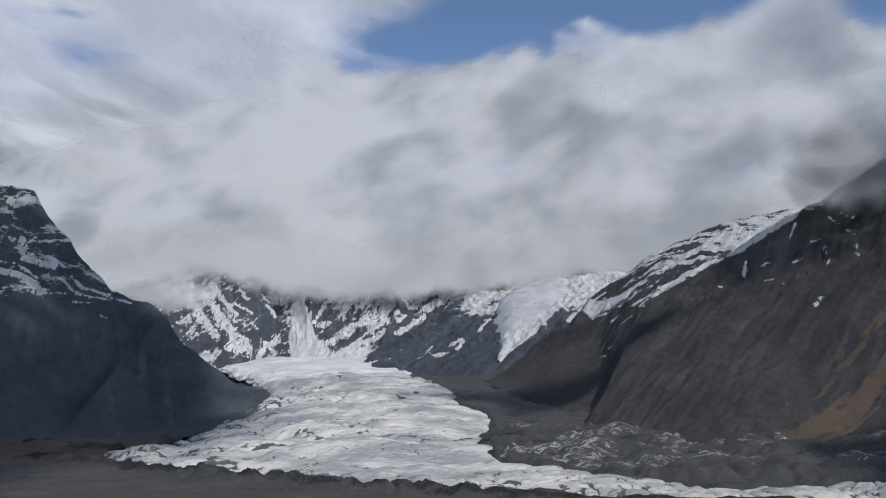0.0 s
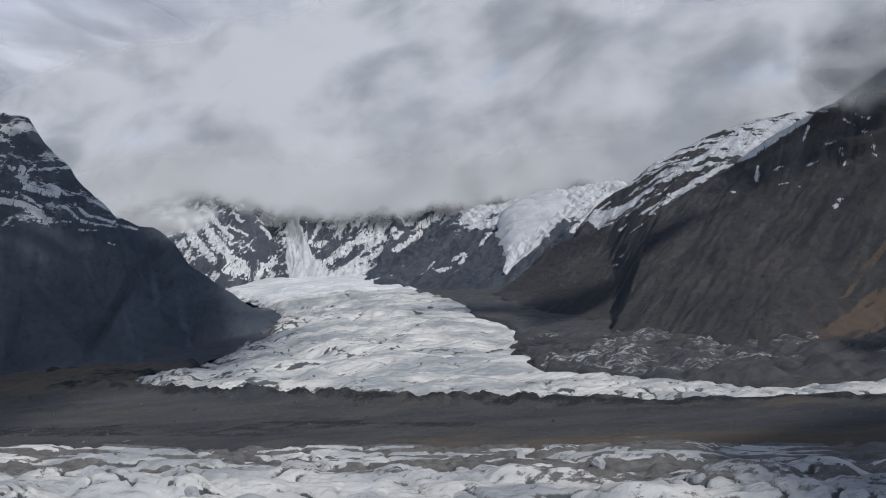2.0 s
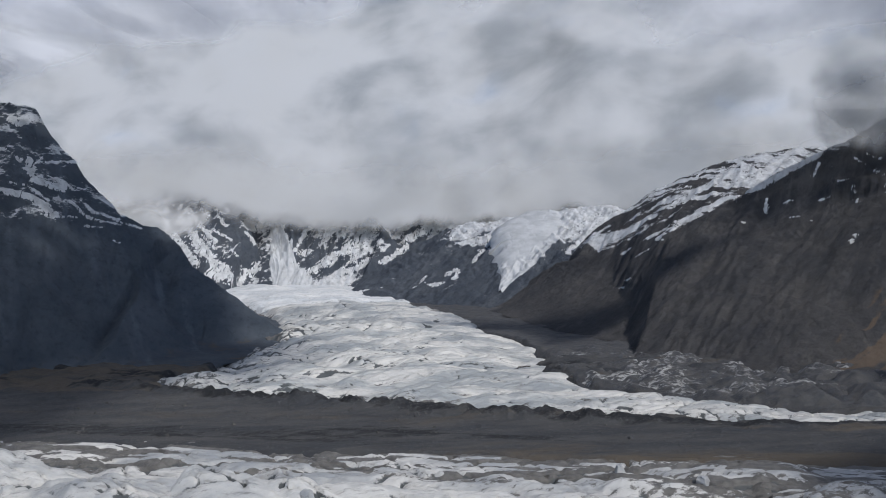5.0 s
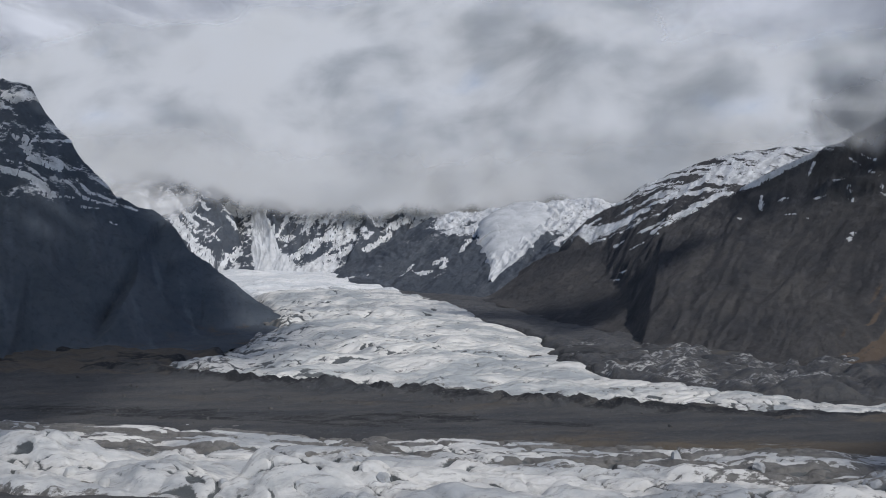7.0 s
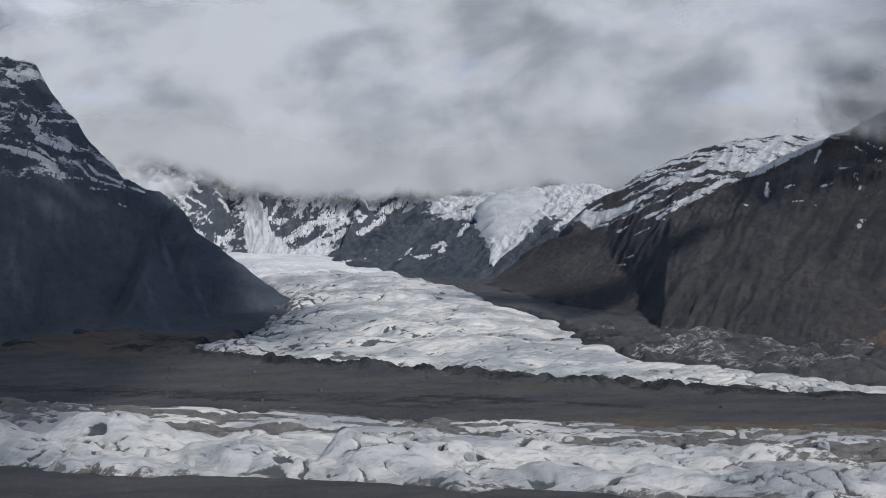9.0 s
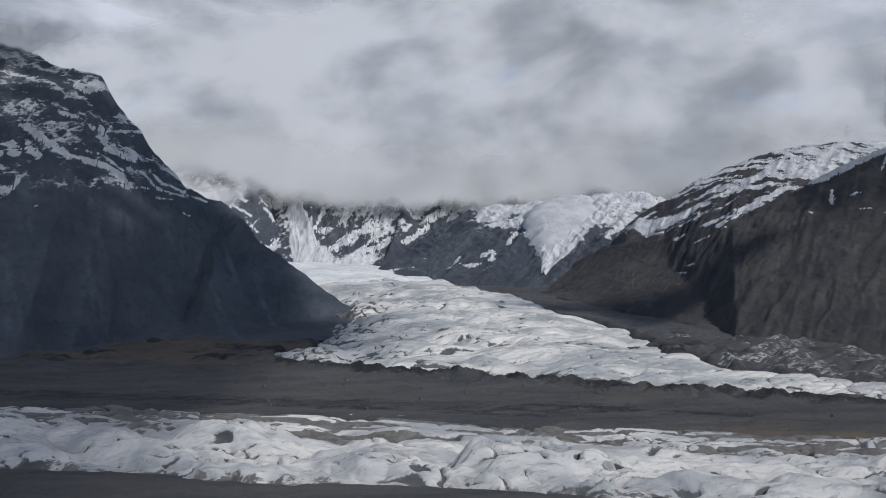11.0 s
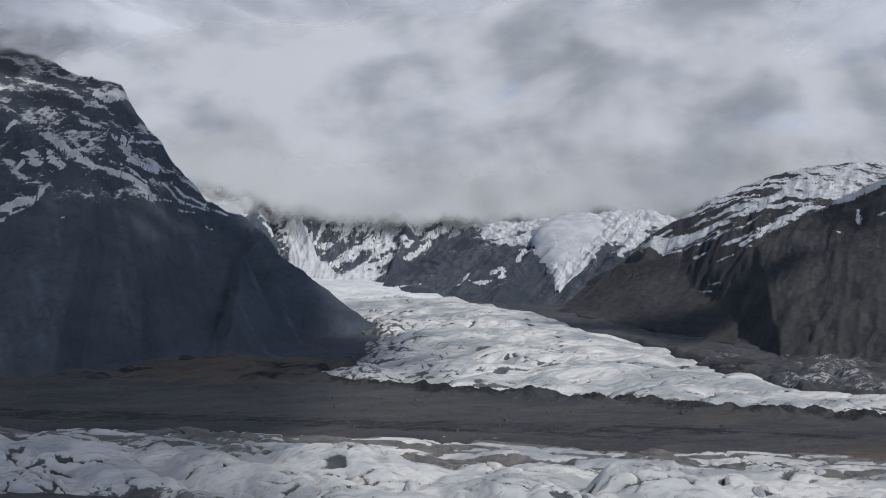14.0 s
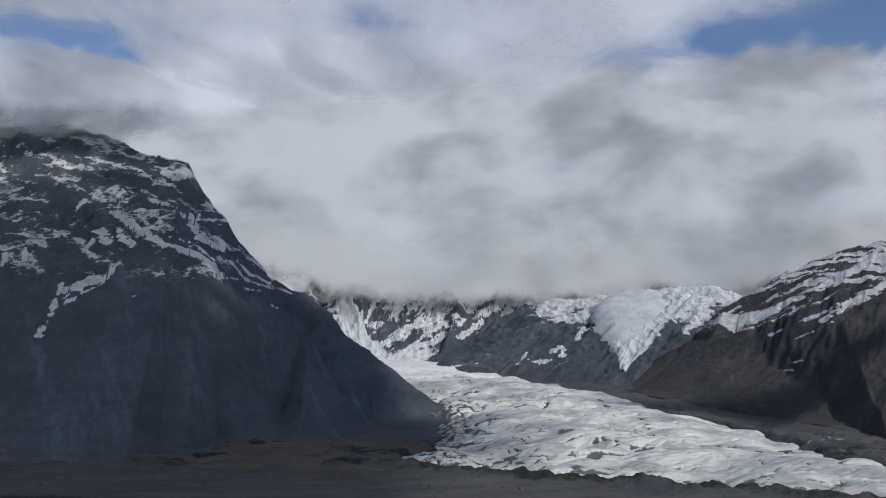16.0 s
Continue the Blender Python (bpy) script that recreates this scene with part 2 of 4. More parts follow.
cloud_mist = cloud_material("cloud_mist", 0.45, (0.40, 0.42, 0.45), (0.66, 0.67, 0.69), 120.0)
cloud_bank = cloud_material("cloud_bank", 1.0, (0.33, 0.35, 0.37), (0.59, 0.60, 0.61), 260.0, (1, 1, 1.5), 0.85)
cloud_fringe = cloud_material("cloud_fringe", 0.55, (0.46, 0.48, 0.50), (0.60, 0.61, 0.62), 150.0, (1, 1, 1.3), 0.85, 1.0)
cloud_puff = cloud_material("cloud_puff", 0.5, (0.46, 0.48, 0.50), (0.64, 0.65, 0.66), 100.0, (1, 1, 1.3), 0.85, 1.0)
cloud_cap = cloud_material("cloud_cap", 0.45, (0.40, 0.42, 0.44), (0.72, 0.73, 0.75), 110.0, (1, 1, 1.6), 0.85, 1.2)

# ---- the valley floor ----
SKEW = 0.33  # the main valley runs to the right and towards the camera: w = y + SKEW * x is constant along it


def front_of_tributary(x):
    return np.interp(x, [-480, -400, -300, -145, -50, 50, 250, 600], [850, 815, 755, 720, 694, 684, 678, 674])


def inside_tributary(x, y):
    """Metres inside the edge of the side glacier, negative outside."""
    w = y + SKEW * x
    wx = x + 16 * fbm(x, y, 60, 4, 5)
    wy = y + 16 * fbm(x, y, 60, 4, 8)
    left = np.interp(wy, [820, 880, 980, 1030, 1080, 1150, 1270, 1385, 1650, 1900, 2100, 2400], [-300, -330, -400, -425, -400, -372, -325, -300, -330, -430, -540, -600])
    right = np.interp(wy, [820, 900, 1050, 1209, 1310, 1450, 1564, 1700, 1870, 2030, 2200, 2300, 2400], [52, 48, 58, 60, 20, 0, -26, -63, -95, -125, -160, -200, -240])
    front = w - front_of_tributary(x) + 7 * fbm(x, y, 40, 3, 11)
    body = np.minimum(np.minimum(wx - left, right - wx), front)
    back = np.interp(x, [-60, 0, 42, 82, 140, 220, 600], [880, 858, 845, 790, 756, 748, 742])
    lobe = np.minimum(np.minimum(front, back - w + 6 * fbm(x, y, 30, 3, 14)), x + 120)
    return np.maximum(body, lobe)


def tributary_level(y):
    return np.interp(y, [600, 700, 850, 1000, 1240, 1373, 1700, 2200, 2300, 2400], [15, 15, 13, 12, 23, 33, 45, 55, 63, 80])


def floor_level(x, y):
    """Height of the bare valley floor."""
    w = y + SKEW * x
    up = np.interp(y, [800, 1000, 1250, 1700, 2200, 2400], [7, 9, 16, 32, 46, 60])
    return np.where(w < 690, 4.0, np.maximum(up - 1, 4.0)) * 1.0


gx, gy = mesh_at(-5000, 5000, -5000, 5000, 100)
ground = sheet("ground", gx, gy, -16 + 5 * fbm(gx, gy, 300, 3, 2) + np.interp(gy, [1000, 2400], [0, 45]), layers=(("dark", 0 * gx), ("warm", 0 * gx)), material=moraine_gravel)
tagged(ground, "grey-brown stony valley floor under the glaciers", "ground", kind="structure")

# main glacier: hummocks, melt hollows and crevasses
mx, mw = mesh_at(-1150, 560, 352, 604, 1.25)
my = mw - SKEW * mx
warp = 14 * fbm(mx, mw, 60, 3, 21)
rough = 0.30 + 0.70 * step(560, 450, mw)
humps = billow(mx * 0.70 + warp, mw * 1.25 + 0.6 * warp, 82, 3, 31, 0.36)
small = billow(mx * 0.6 + warp, mw * 1.5, 17, 3, 33)
mz = 0.4 + 17.0 * rough * humps + 1.3 * small * (0.5 + rough) + 2.4 * fbm(mx, mw, 140, 2, 35)
cut = np.abs(fbm(mx * 0.5 + mw * 0.5, mw * 0.9 - mx * 0.2, 34, 3, 41))
where_cut = step(-0.05, 0.2, fbm(mx, mw, 90, 2, 43)) * (0.4 + rough)
fault = cracks(mx * 0.30, mw * 1.05, 27, 38, 0.075) * step(-0.15, 0.15, fbm(mx, mw, 60, 3, 39))
split = cracks(mx * 0.6 + 0.3 * mw, mw * 0.9, 14, 36, 0.12) * step(-0.1, 0.25, fbm(mx, mw, 80, 3, 37)) * (0.3 + 0.7 * rough)
ripple = cracks(mx * 0.22 + warp, mw * 1.2, 16, 48, 0.11) * step(-0.05, 0.2, fbm(mx, mw, 48, 4, 46)) * (0.25 + 0.75 * step(450, 500, mw))
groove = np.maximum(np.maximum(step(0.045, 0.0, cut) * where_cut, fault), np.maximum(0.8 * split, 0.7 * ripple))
mz = mz - 4.8 * groove
edge = np.minimum(mw - (382 + 22 * fbm(mx, mw, 60, 4, 45)), (577 + 22 * fbm(mx, mw * 2.5, 70, 4, 47)) - mw)
mz = mz * step(-13, 16, edge) - 6 * step(2, -13, edge)
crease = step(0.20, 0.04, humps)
bands = fbm(mx * 0.30, mw * 1.7 + warp * 0.3, 24, 5, 49, 0.6)
patchy = step(-0.15, 0.3, fbm(mx, mw * 1.3, 70, 3, 50))
m_dirt = 0.05 + 0.24 * step(-260, 40, mx) + 0.3 * groove + 0.38 * crease * patchy + 0.80 * step(448, 520, mw) * step(-0.20, 0.10, bands) + 0.5 * step(12, -4, edge) + 0.25 * step(0.2, 0.04, small) * patchy
# painted shade: grooves and some creases between hummocks get the dark tone
m_shade = np.maximum(1.1 * groove, 0.4 * crease * step(0.15, 0.5, fbm(mx, mw, 45, 3, 52) + 0.2))
main_glacier = strips("glacier", (-300, 560, 0), "white hummocky crevassed ice of the main valley glacier streaked with grit", "glacier", (("hummocky_ice", "smooth white rounded ice hummocks", 94), ("banded_ice", "low ice ridges with grey grit pans between them", None)), mx, my, mz, edge > -14, (("dirt", m_dirt), ("deep_shade", m_shade)), valley_ice)

# side glacier that flows out of the mountain basin
rows_y = np.concatenate([np.arange(560, 1250, 1.7), np.arange(1250, 1700, 2.4), np.arange(1700, 2430, 4.0)])
tx, ty = np.meshgrid(np.arange(-640, 560, 2.2), rows_y)
inside = inside_tributary(tx, ty)
twarp = 16 * fbm(tx, ty, 70, 3, 20)
calm = step(2150, 1500, ty)
swell = fbm(tx * 0.8, ty * 1.1, 130, 2, 51)
t_humps = billow(tx * 0.62 + 0.25 * ty + twarp, ty * 0.85 - 0.15 * tx + twarp, 66, 3, 53, 0.45)
t_small = billow(tx * 0.6 + 0.2 * ty + twarp, ty * 1.2, 17, 3, 55)
torn = step(-0.25, 0.25, fbm(tx, ty, 150, 3, 57)) * calm
smooth_east = 0.55 + 0.45 * step(40, -160, tx + 0.15 * (ty - 1100))
tz = tributary_level(ty) - 7 + 9 * step(1700, 2150, ty) - 0.06 * np.clip(-100 - tx, 0, 300) * step(1900, 1500, ty) + 9 * swell + (3.5 + 6.5 * calm) * smooth_east * t_humps + 1.6 * smooth_east * t_small * (0.3 + 0.7 * torn)
tz = tz + 5 * step(0, 140, inside) - 12 * step(14, -12, inside)
fault = cracks(tx * 0.26 + 0.10 * ty, ty * 0.95, 30, 63, 0.05) * step(-0.28, 0.05, fbm(tx, ty, 90, 3, 65)) * calm
split = cracks(tx * 0.38 + 0.2 * ty, ty * 0.9 - 0.15 * tx, 16, 67, 0.075) * step(-0.15, 0.15, fbm(tx, ty, 120, 3, 69)) * calm
west_side = step(120, 20, inside) * step(-60, -180, tx) * step(1700, 1300, ty)
shatter = cracks(tx * 0.6 - 0.3 * ty, ty * 0.6 + 0.2 * tx, 16, 68, 0.16) * west_side
ripple = cracks(tx * 0.22 + 0.12 * ty + twarp, ty * 1.25, 17, 71, 0.12) * step(-0.05, 0.2, fbm(tx, ty, 55, 4, 72)) * calm * (0.2 + 0.8 * np.maximum(step(-60, -220, tx), step(120, 30, ty + SKEW * tx - front_of_tributary(tx))))
lobe = step(-30, 40, tx) * step(775, 745, ty + SKEW * tx)
nick = step(0.13, 0.03, np.abs(perlin(tx / 11 + 0.02 * ty, (ty + SKEW * tx) / 40, 90))) * lobe * step(-0.2, 0.1, fbm(tx, ty, 40, 2, 92))
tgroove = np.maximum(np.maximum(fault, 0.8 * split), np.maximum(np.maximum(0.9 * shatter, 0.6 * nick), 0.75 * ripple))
tz = tz - 4.6 * tgroove
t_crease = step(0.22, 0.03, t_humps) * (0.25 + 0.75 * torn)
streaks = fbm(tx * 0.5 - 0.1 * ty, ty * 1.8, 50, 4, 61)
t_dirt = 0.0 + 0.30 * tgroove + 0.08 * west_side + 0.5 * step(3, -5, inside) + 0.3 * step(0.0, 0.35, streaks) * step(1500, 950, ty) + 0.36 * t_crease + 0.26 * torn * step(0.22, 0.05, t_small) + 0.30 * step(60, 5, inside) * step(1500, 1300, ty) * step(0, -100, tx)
# crevasse and crease shade painted into the colour, apart from the grit above
t_shade = np.maximum(tgroove * 1.15, 0.35 * t_crease * step(0.1, 0.4, fbm(tx, ty, 60, 3, 62) + 0.15))
upper = int(np.searchsorted(rows_y, 1760))
front_rows = int(np.searchsorted(rows_y, 1010))
side_glacier = strips("glacier", (-150, 1100, 0), "broad pale side glacier flowing down from the icefall between dark slopes", "glacier", (("glacier_front", "cracked pale ice with grit lenses along the moraine", front_rows), ("ice_stream", "pale swelling ice with dark curved crevasses", upper)), tx[: upper + 1], ty[: upper + 1], tz[: upper + 1], inside[: upper + 1] > -16, (("dirt", t_dirt[: upper + 1]), ("deep_shade", t_shade[: upper + 1])), glacier_ice)
basin = sheet("snow_basin", tx[upper:], ty[upper:], tz[upper:], inside[upper:] > -16, (("dirt", t_dirt[upper:]), ("deep_shade", t_shade[upper:])), basin_snow)
under(basin, side_glacier)
tagged(basin, "smooth white upper basin below the icefall")

# moraine bands between and beside the glaciers
def moraine_shape(x, w):
    """Height of the moraines, their hummocky crest and their stripes."""
    z = 5.0 + 3.0 * step(560, 700, w) - 6 * (step(380, 396, w) * step(566, 556, w))
    z = z + 3.5 * step(376, 350, w) + 4 * fbm(x, w, 45, 3, 70) * step(380, 340, w)
    crestline = front_of_tributary(x) - 9 + 9 * fbm(x, w, 50, 2, 71)
    ridge = np.exp(-(((w - crestline) / 12) ** 2)) * step(-560, -380, x)
    z = z + (3.5 + 6.5 * billow(x, w, 24, 3, 73)) * ridge * (1 - 0.55 * step(-40, 90, x)) - 1.2 * step(0, 90, x) * step(640, 680, w)
    z = z + 3.0 * fbm(x, w * 1.4, 45, 4, 75) * step(610, 690, w) + 0.9 * fbm(x * 0.4, w * 1.6, 26, 3, 77) + 0.7 * fbm(x, w, 9, 3, 72)
    z = z + step(690, 830, w) * (4.0 * fbm(x, w, 55, 4, 79) + 2 + 4 * billow(x * 0.6, w, 34, 3, 80) - 1.5)
    z = z + 9 * step(840, 1050, w) * step(-300, -150, x) - 4 * step(720, 850, w) * step(-200, -330, x)
    z = z - 11 * step(6, 22, inside_tributary(x, w - SKEW * x))
    stripe = fbm(x * 0.12, w + 4 * fbm(x, w, 120, 2, 76), 26, 4, 78, 0.65)
    return z, ridge, stripe


def moraine(name, x, w, label, pieces):
    z, ridge, stripe = moraine_shape(x, w)
    dark = 0.6 * ridge + 0.25 * step(0.05, 0.4, stripe) + 0.5 * step(700, 820, w) * step(-0.1, 0.3, fbm(x * 0.5, w, 50, 4, 82))
    dark = dark + 0.55 * np.exp(-(((w - 608 - 12 * fbm(x * 0.3, w, 60, 2, 86)) / 24) ** 2)) * step(120, -200, x)
    warm = 0.12 + 0.3 * np.exp(-(((w - 668 - 12 * fbm(x * 0.3, w, 60, 2, 88)) / 22) ** 2)) + 0.22 * step(-0.1, 0.35, -stripe) * step(-350, 100, x) + 0.45 * step(610, 572, w) * step(-260, 60, x) + 0.35 * step(720, 800, w) * step(0, 0.3, fbm(x * 0.4, w * 1.5, 60, 3, 84)) + 0.5 * step(740, 840, w) * step(-300, -420, x)
    return strips(name, (-300, float(w[0, 0]) + 110, 0), label, "moraine", pieces, x, w - SKEW * x, z, None, (("dark", dark), ("warm", warm)), moraine_gravel)


bx, bw = mesh_at(-1250, 620, 548, 1010, 2.1)
moraine("moraine", bx, bw, "long grey-brown gravel moraine with a dark hummocky crest beside the ice", (("gravel_band", "even grey gravel", 42), ("gravel_crest", "dark hummocky gravel ridge along the ice", 90), ("debris_apron", "rough brown debris at the foot of the slopes", None)))
nx_, nw_ = mesh_at(-1250, 700, -200, 398, 3.2)
moraine("moraine", nx_, nw_, "grey gravel moraine along the near edge of the ice", (("gravel_band", "even grey gravel", 165), ("gravel_crest", "grey gravel ridge along the ice edge", None)))

# rubble-covered ice between the side glacier and the mountain east of it
ax, ay = mesh_at(-140, 760, 600, 2080, 3.0)
ain, aw = inside_tributary(ax, ay), ay + SKEW * ax
lumpy = step(1180, 950, ay)
a_humps = billow(ax * 0.8, ay * 0.9, 40, 4, 81)
az = floor_level(ax, ay) + 2 + 4 * fbm(ax, ay, 70, 3, 83) + (2.5 + 7.5 * lumpy) * a_humps
a_dirt = 0.95 - 0.44 * lumpy * step(755, 790, aw) * step(-0.25, 0.1, fbm(ax, ay, 80, 2, 89)) * step(560, 380, ax)
rubble = sheet("rubble_field", ax, ay, az - 16 * step(-2, 12, ain) - 30 * step(747, 727, aw), (ain < 20) & (aw > 722), (("dirt", a_dirt), ("deep_shade", 0 * ax), ("warm", 0.5 * step(0.0, 0.3, fbm(ax, ay * 1.5, 90, 3, 87)))), rubble_ice)
tagged(rubble, "dark hummocky rubble over ice beside the pale side glacier", "rubble")


# ---- mountains ----
WEST_CREST = [(-265, 1415, 8), (-317, 1420, 34), (-392, 1428, 94), (-453, 1445, 139), (-475, 1470, 170), (-498, 1490, 190), (-520, 1485, 207), (-540, 1475, 209), (-569, 1465, 226), (-598, 1460, 257), (-640, 1458, 317), (-676, 1455, 361), (-697, 1455, 402), (-766, 1475, 418), (-825, 1495, 449), (-926, 1540, 480), (-995, 1560, 470), (-1250, 1660, 440)]


def west_mountain(x, y):
    h, along, away, _ = crest(x, y, WEST_CREST, 0.92, 1.7, 8, 101)
    spur, _, _, _ = crest(x, y, [(-735, 1470, 385), (-720, 1370, 312), (-716, 1260, 228), (-735, 1180, 140), (-760, 1090, 30)], 1.15, 0.85, 7, 103)
    spur2, _, _, _ = crest(x, y, [(-1000, 1560, 450), (-1010, 1380, 300), (-1040, 1150, 60)], 0.8, 0.8, 7, 105)
    spur3, _, _, _ = crest(x, y, [(-540, 1470, 185), (-510, 1350, 100), (-520, 1215, 30)], 0.95, 0.75, 6, 107)
    h = soft_max(soft_max(soft_max(h, spur, 6), spur2, 10), spur3, 6) - 2
    ledge = step(150, 230, h)
    bed = h + 0.34 * x + 30 * fbm(x, y, 120, 4, 108)  # beds dip to the east across the face
    cliff = 5.0 * fbm(bed * 0.6, 0.25 * x + 0.1 * y, 13, 3, 113, 0.55) + 2.0 * np.sin(bed / 5.2)
    h = h + ledge * cliff * step(0, 14, away) + (3 + 3 * ledge) * fbm(x, y, 36, 5, 109, 0.62)
    h = h + 3.0 * ridged(x * 1.0, y * 0.35, 24, 4, 110, 0.6) * step(10, 60, h) * step(0, 25, away)
    return h + 1.6 * fbm(x, y, 30, 4, 112)


WEST = (-1400, -270, 1000, 1900, 2.6)
wx, wy = mesh_at(*WEST)
wz = soft_max(west_mountain(wx, wy), np.maximum(2 + 2 * step(1050, 1250, wy), tributary_level(wy) - 20), 14)
gx_, gy_ = np.gradient(wz, 2.6)
steep = np.hypot(gx_, gy_)
w_bed = wz + 0.34 * wx + 30 * fbm(wx, wy, 120, 4, 108)
w_snow = step(165, 250, wz + 22 * fbm(wx, wy, 90, 3, 115)) * (0.27 + 0.34 * step(1.25, 0.55, steep) + 0.55 * fbm(0.6 * w_bed, 0.2 * wx, 20, 4, 111, 0.6))
west_peak = strips("mountain", (-700, 1250, 0), "dark slate mountain with snow-dusted upper ledges under cloud", "mountain", (("scree_slope", "smooth dark scree apron", 60), ("rock_face", "stratified slate cliffs dusted with snow", None)), wx, wy, wz, (wz > 6.0) | ((wy < 1420) & (inside_tributary(wx, wy) < 16)), (("snow", np.clip(w_snow, -1, 1)), ("warm", 0.42 * step(40, 8, wz)), ("streak", streaked(wx + 0.2 * wy, wy, 114))), slate_rock)


def east_mountain(x, y):
    back = [(260, 1690, 150), (295, 1647, 192), (335, 1627, 212), (385, 1602, 250), (441, 1574, 276), (486, 1551, 294), (540, 1524, 310), (617, 1485, 316), (760, 1440, 318), (1000, 1400, 320)]
    h, along, d, side = crest(x, y, EAST_FRONT, 0.30, 0.0, 5, 121)
    h = h - np.where(side > 0, np.interp(along, [0, 1, 300, 430, 560], [1.0, 0.7, 0.6, 0.2, 0.0]) * d, 0)
    top = np.maximum(h - 25, 0)
    face = h - 0.22 * top * (1 - np.exp(-d / 22)) - 0.78 * top * d / np.interp(along, [0, 165, 420, 620, 850], [60, 155, 238, 292, 310])
    h = np.where(side > 0, h, face)
    away = d
    b, along, d, _ = crest(x, y, back, 0.8, 0.42, 5, 123)
    b = b - d * np.interp(along, [0, 1, 90, 220], [1.3, 0.7, 0.3, 0.0])
    rib, _, _, _ = crest(x, y, [(640, 1040, 360), (560, 930, 200), (470, 850, 60), (440, 820, 20)], 0.8, 0.8, 22, 125)
    rib2, _, _, _ = crest(x, y, [(800, 900, 420), (640, 800, 180), (540, 750, 30)], 0.8, 0.8, 22, 127)
    h = soft_max(soft_max(soft_max(h, b, 6), rib, 10), rib2, 10) - 1.5
    tilt = h - 0.55 * x + 16 * fbm(x, y, 110, 4, 128)
    upper = step(110, 190, h) * step(0, 16, away)
    signed = side * away
    h = h + upper * np.where(side > 0, 2.6 * fbm(away + 14 * fbm(x, y, 60, 3, 130), 0.12 * (x - y), 13, 3, 132, 0.6), 1.5 * np.sin(tilt / 6.0) + 0.6 * np.sin(tilt / 2.3))
    return h + 3.6 * fbm(x, y, 34, 6, 129, 0.66) + 2.0 * ridged(0.35 * x - 0.94 * y, 0.22 * (0.94 * x + 0.35 * y), 34, 4, 126, 0.6) * step(30, 90, h) * (0.05 + 0.95 * step(4, -24, signed))


EAST_FRONT = [(110, 1775, 40), (129, 1749, 54), (205, 1640, 120), (290, 1517, 139), (350, 1427, 148), (392, 1368, 190), (410, 1340, 207), (459, 1268, 248), (495, 1216, 274), (527, 1170, 291), (600, 1080, 345), (760, 930, 420), (1000, 800, 460)]
EAST = (-60, 1150, 620, 1900, 3.0)
ex, ey = mesh_at(*EAST)
base = floor_level(ex, ey) + 3
ez = soft_max(east_mountain(ex, ey), base, 16)
_, e_along, e_away, e_side = crest(ex, ey, EAST_FRONT, 0.30, 0.0, 9, 121)
dip = step(-9, 3, e_side * e_away)
strata = fbm(e_along * 0.13 + 0.1 * e_away, e_away + 10 * fbm(ex, ey, 60, 3, 131), 24, 4, 133, 0.55)
e_snow = dip * (0.36 + 1.2 * strata + 0.12 * step(190, 280, ez)) * step(95, 170, ez) + (1 - dip) * step(150, 320, ez) * 0.14
ribs = fbm(0.42 * ex - 0.91 * ey, 0.16 * (0.91 * ex + 0.42 * ey), 30, 5, 136, 0.62)
scree = step(20, 110, 0.55 * (ex - 330) - 0.83 * (ey - 960)) * step(270, 300, ex)
warm = scree * (0.34 + 2.0 * ribs) + 0.06
east_peak = strips("mountain", (420, 1150, 0), "dark brown mountain with snow-striped strata along its crest", "mountain", (("scree_slope", "brown and grey ribbed scree slopes", 150), ("rock_face", "tilted rock strata striped with snow", None)), ex, ey, ez, ez > base + 1.0, (("snow", e_snow), ("warm", warm), ("streak", streaked(0.57 * ex - 0.82 * ey, 0.82 * ex + 0.57 * ey, 134))), brown_rock)


def far_wall(x, y):
    h, _, _, _ = crest(x, y, [(-1500, 2760, 520), (-900, 2640, 480), (-560, 2570, 440), (-410, 2640, 360), (-330, 2540, 420), (-100, 2480, 400), (120, 2440, 380), (330, 2260, 330), (520, 2090, 340), (900, 1880, 400)], 1.3, 1.25, 12, 141)
    for k, (points, a, b) in enumerate((
        ([(-900, 2560, 460), (-700, 2440, 370), (-545, 2372, 300), (-470, 2350, 215), (-432, 2325, 90)], 1.7, 1.5),
        ([(-370, 2480, 340), (-366, 2380, 260), (-360, 2325, 190), (-345, 2285, 80)], 1.6, 1.6),
        ([(-240, 2450, 350), (-215, 2340, 210), (-225, 2270, 110), (-235, 2220, 60)], 1.2, 1.2),
        ([(-100, 2430, 310), (-112, 2290, 208), (-150, 2230, 130), (-180, 2210, 80)], 1.1, 1.1),
        ([(120, 2350, 300), (60, 2240, 215), (24, 2209, 194), (-92, 2200, 125), (-213, 2185, 54)], 0.85, 0.72),
        ([(300, 2080, 240), (200, 1950, 206), (135, 1850, 141), (80, 1790, 70), (60, 1760, 40)], 0.8, 0.8),
        ([(90, 2140, 214), (230, 2000, 226), (326, 1935, 242), (400, 1880, 236)], 0.5, 0.55),
        ([(395, 1905, 236), (330, 1865, 220), (272, 1820, 180), (240, 1785, 125)], 1.0, 1.0),
    )):
        r, _, _, _ = crest(x, y, points, a, b, 7, 151 + 2 * k)
        h = soft_max(h, r, 9)
    h = h + step(60, 120, h) * (6.0 * fbm(0.85 * x - h, 0.3 * y + 0.2 * x, 26, 4, 176, 0.6) + 6.0 * ridged(x + 0.25 * y, 0.3 * y, 38, 4, 172, 0.62))
    return h - 1.5 + 5.5 * fbm(x, y, 40, 5, 171, 0.64)


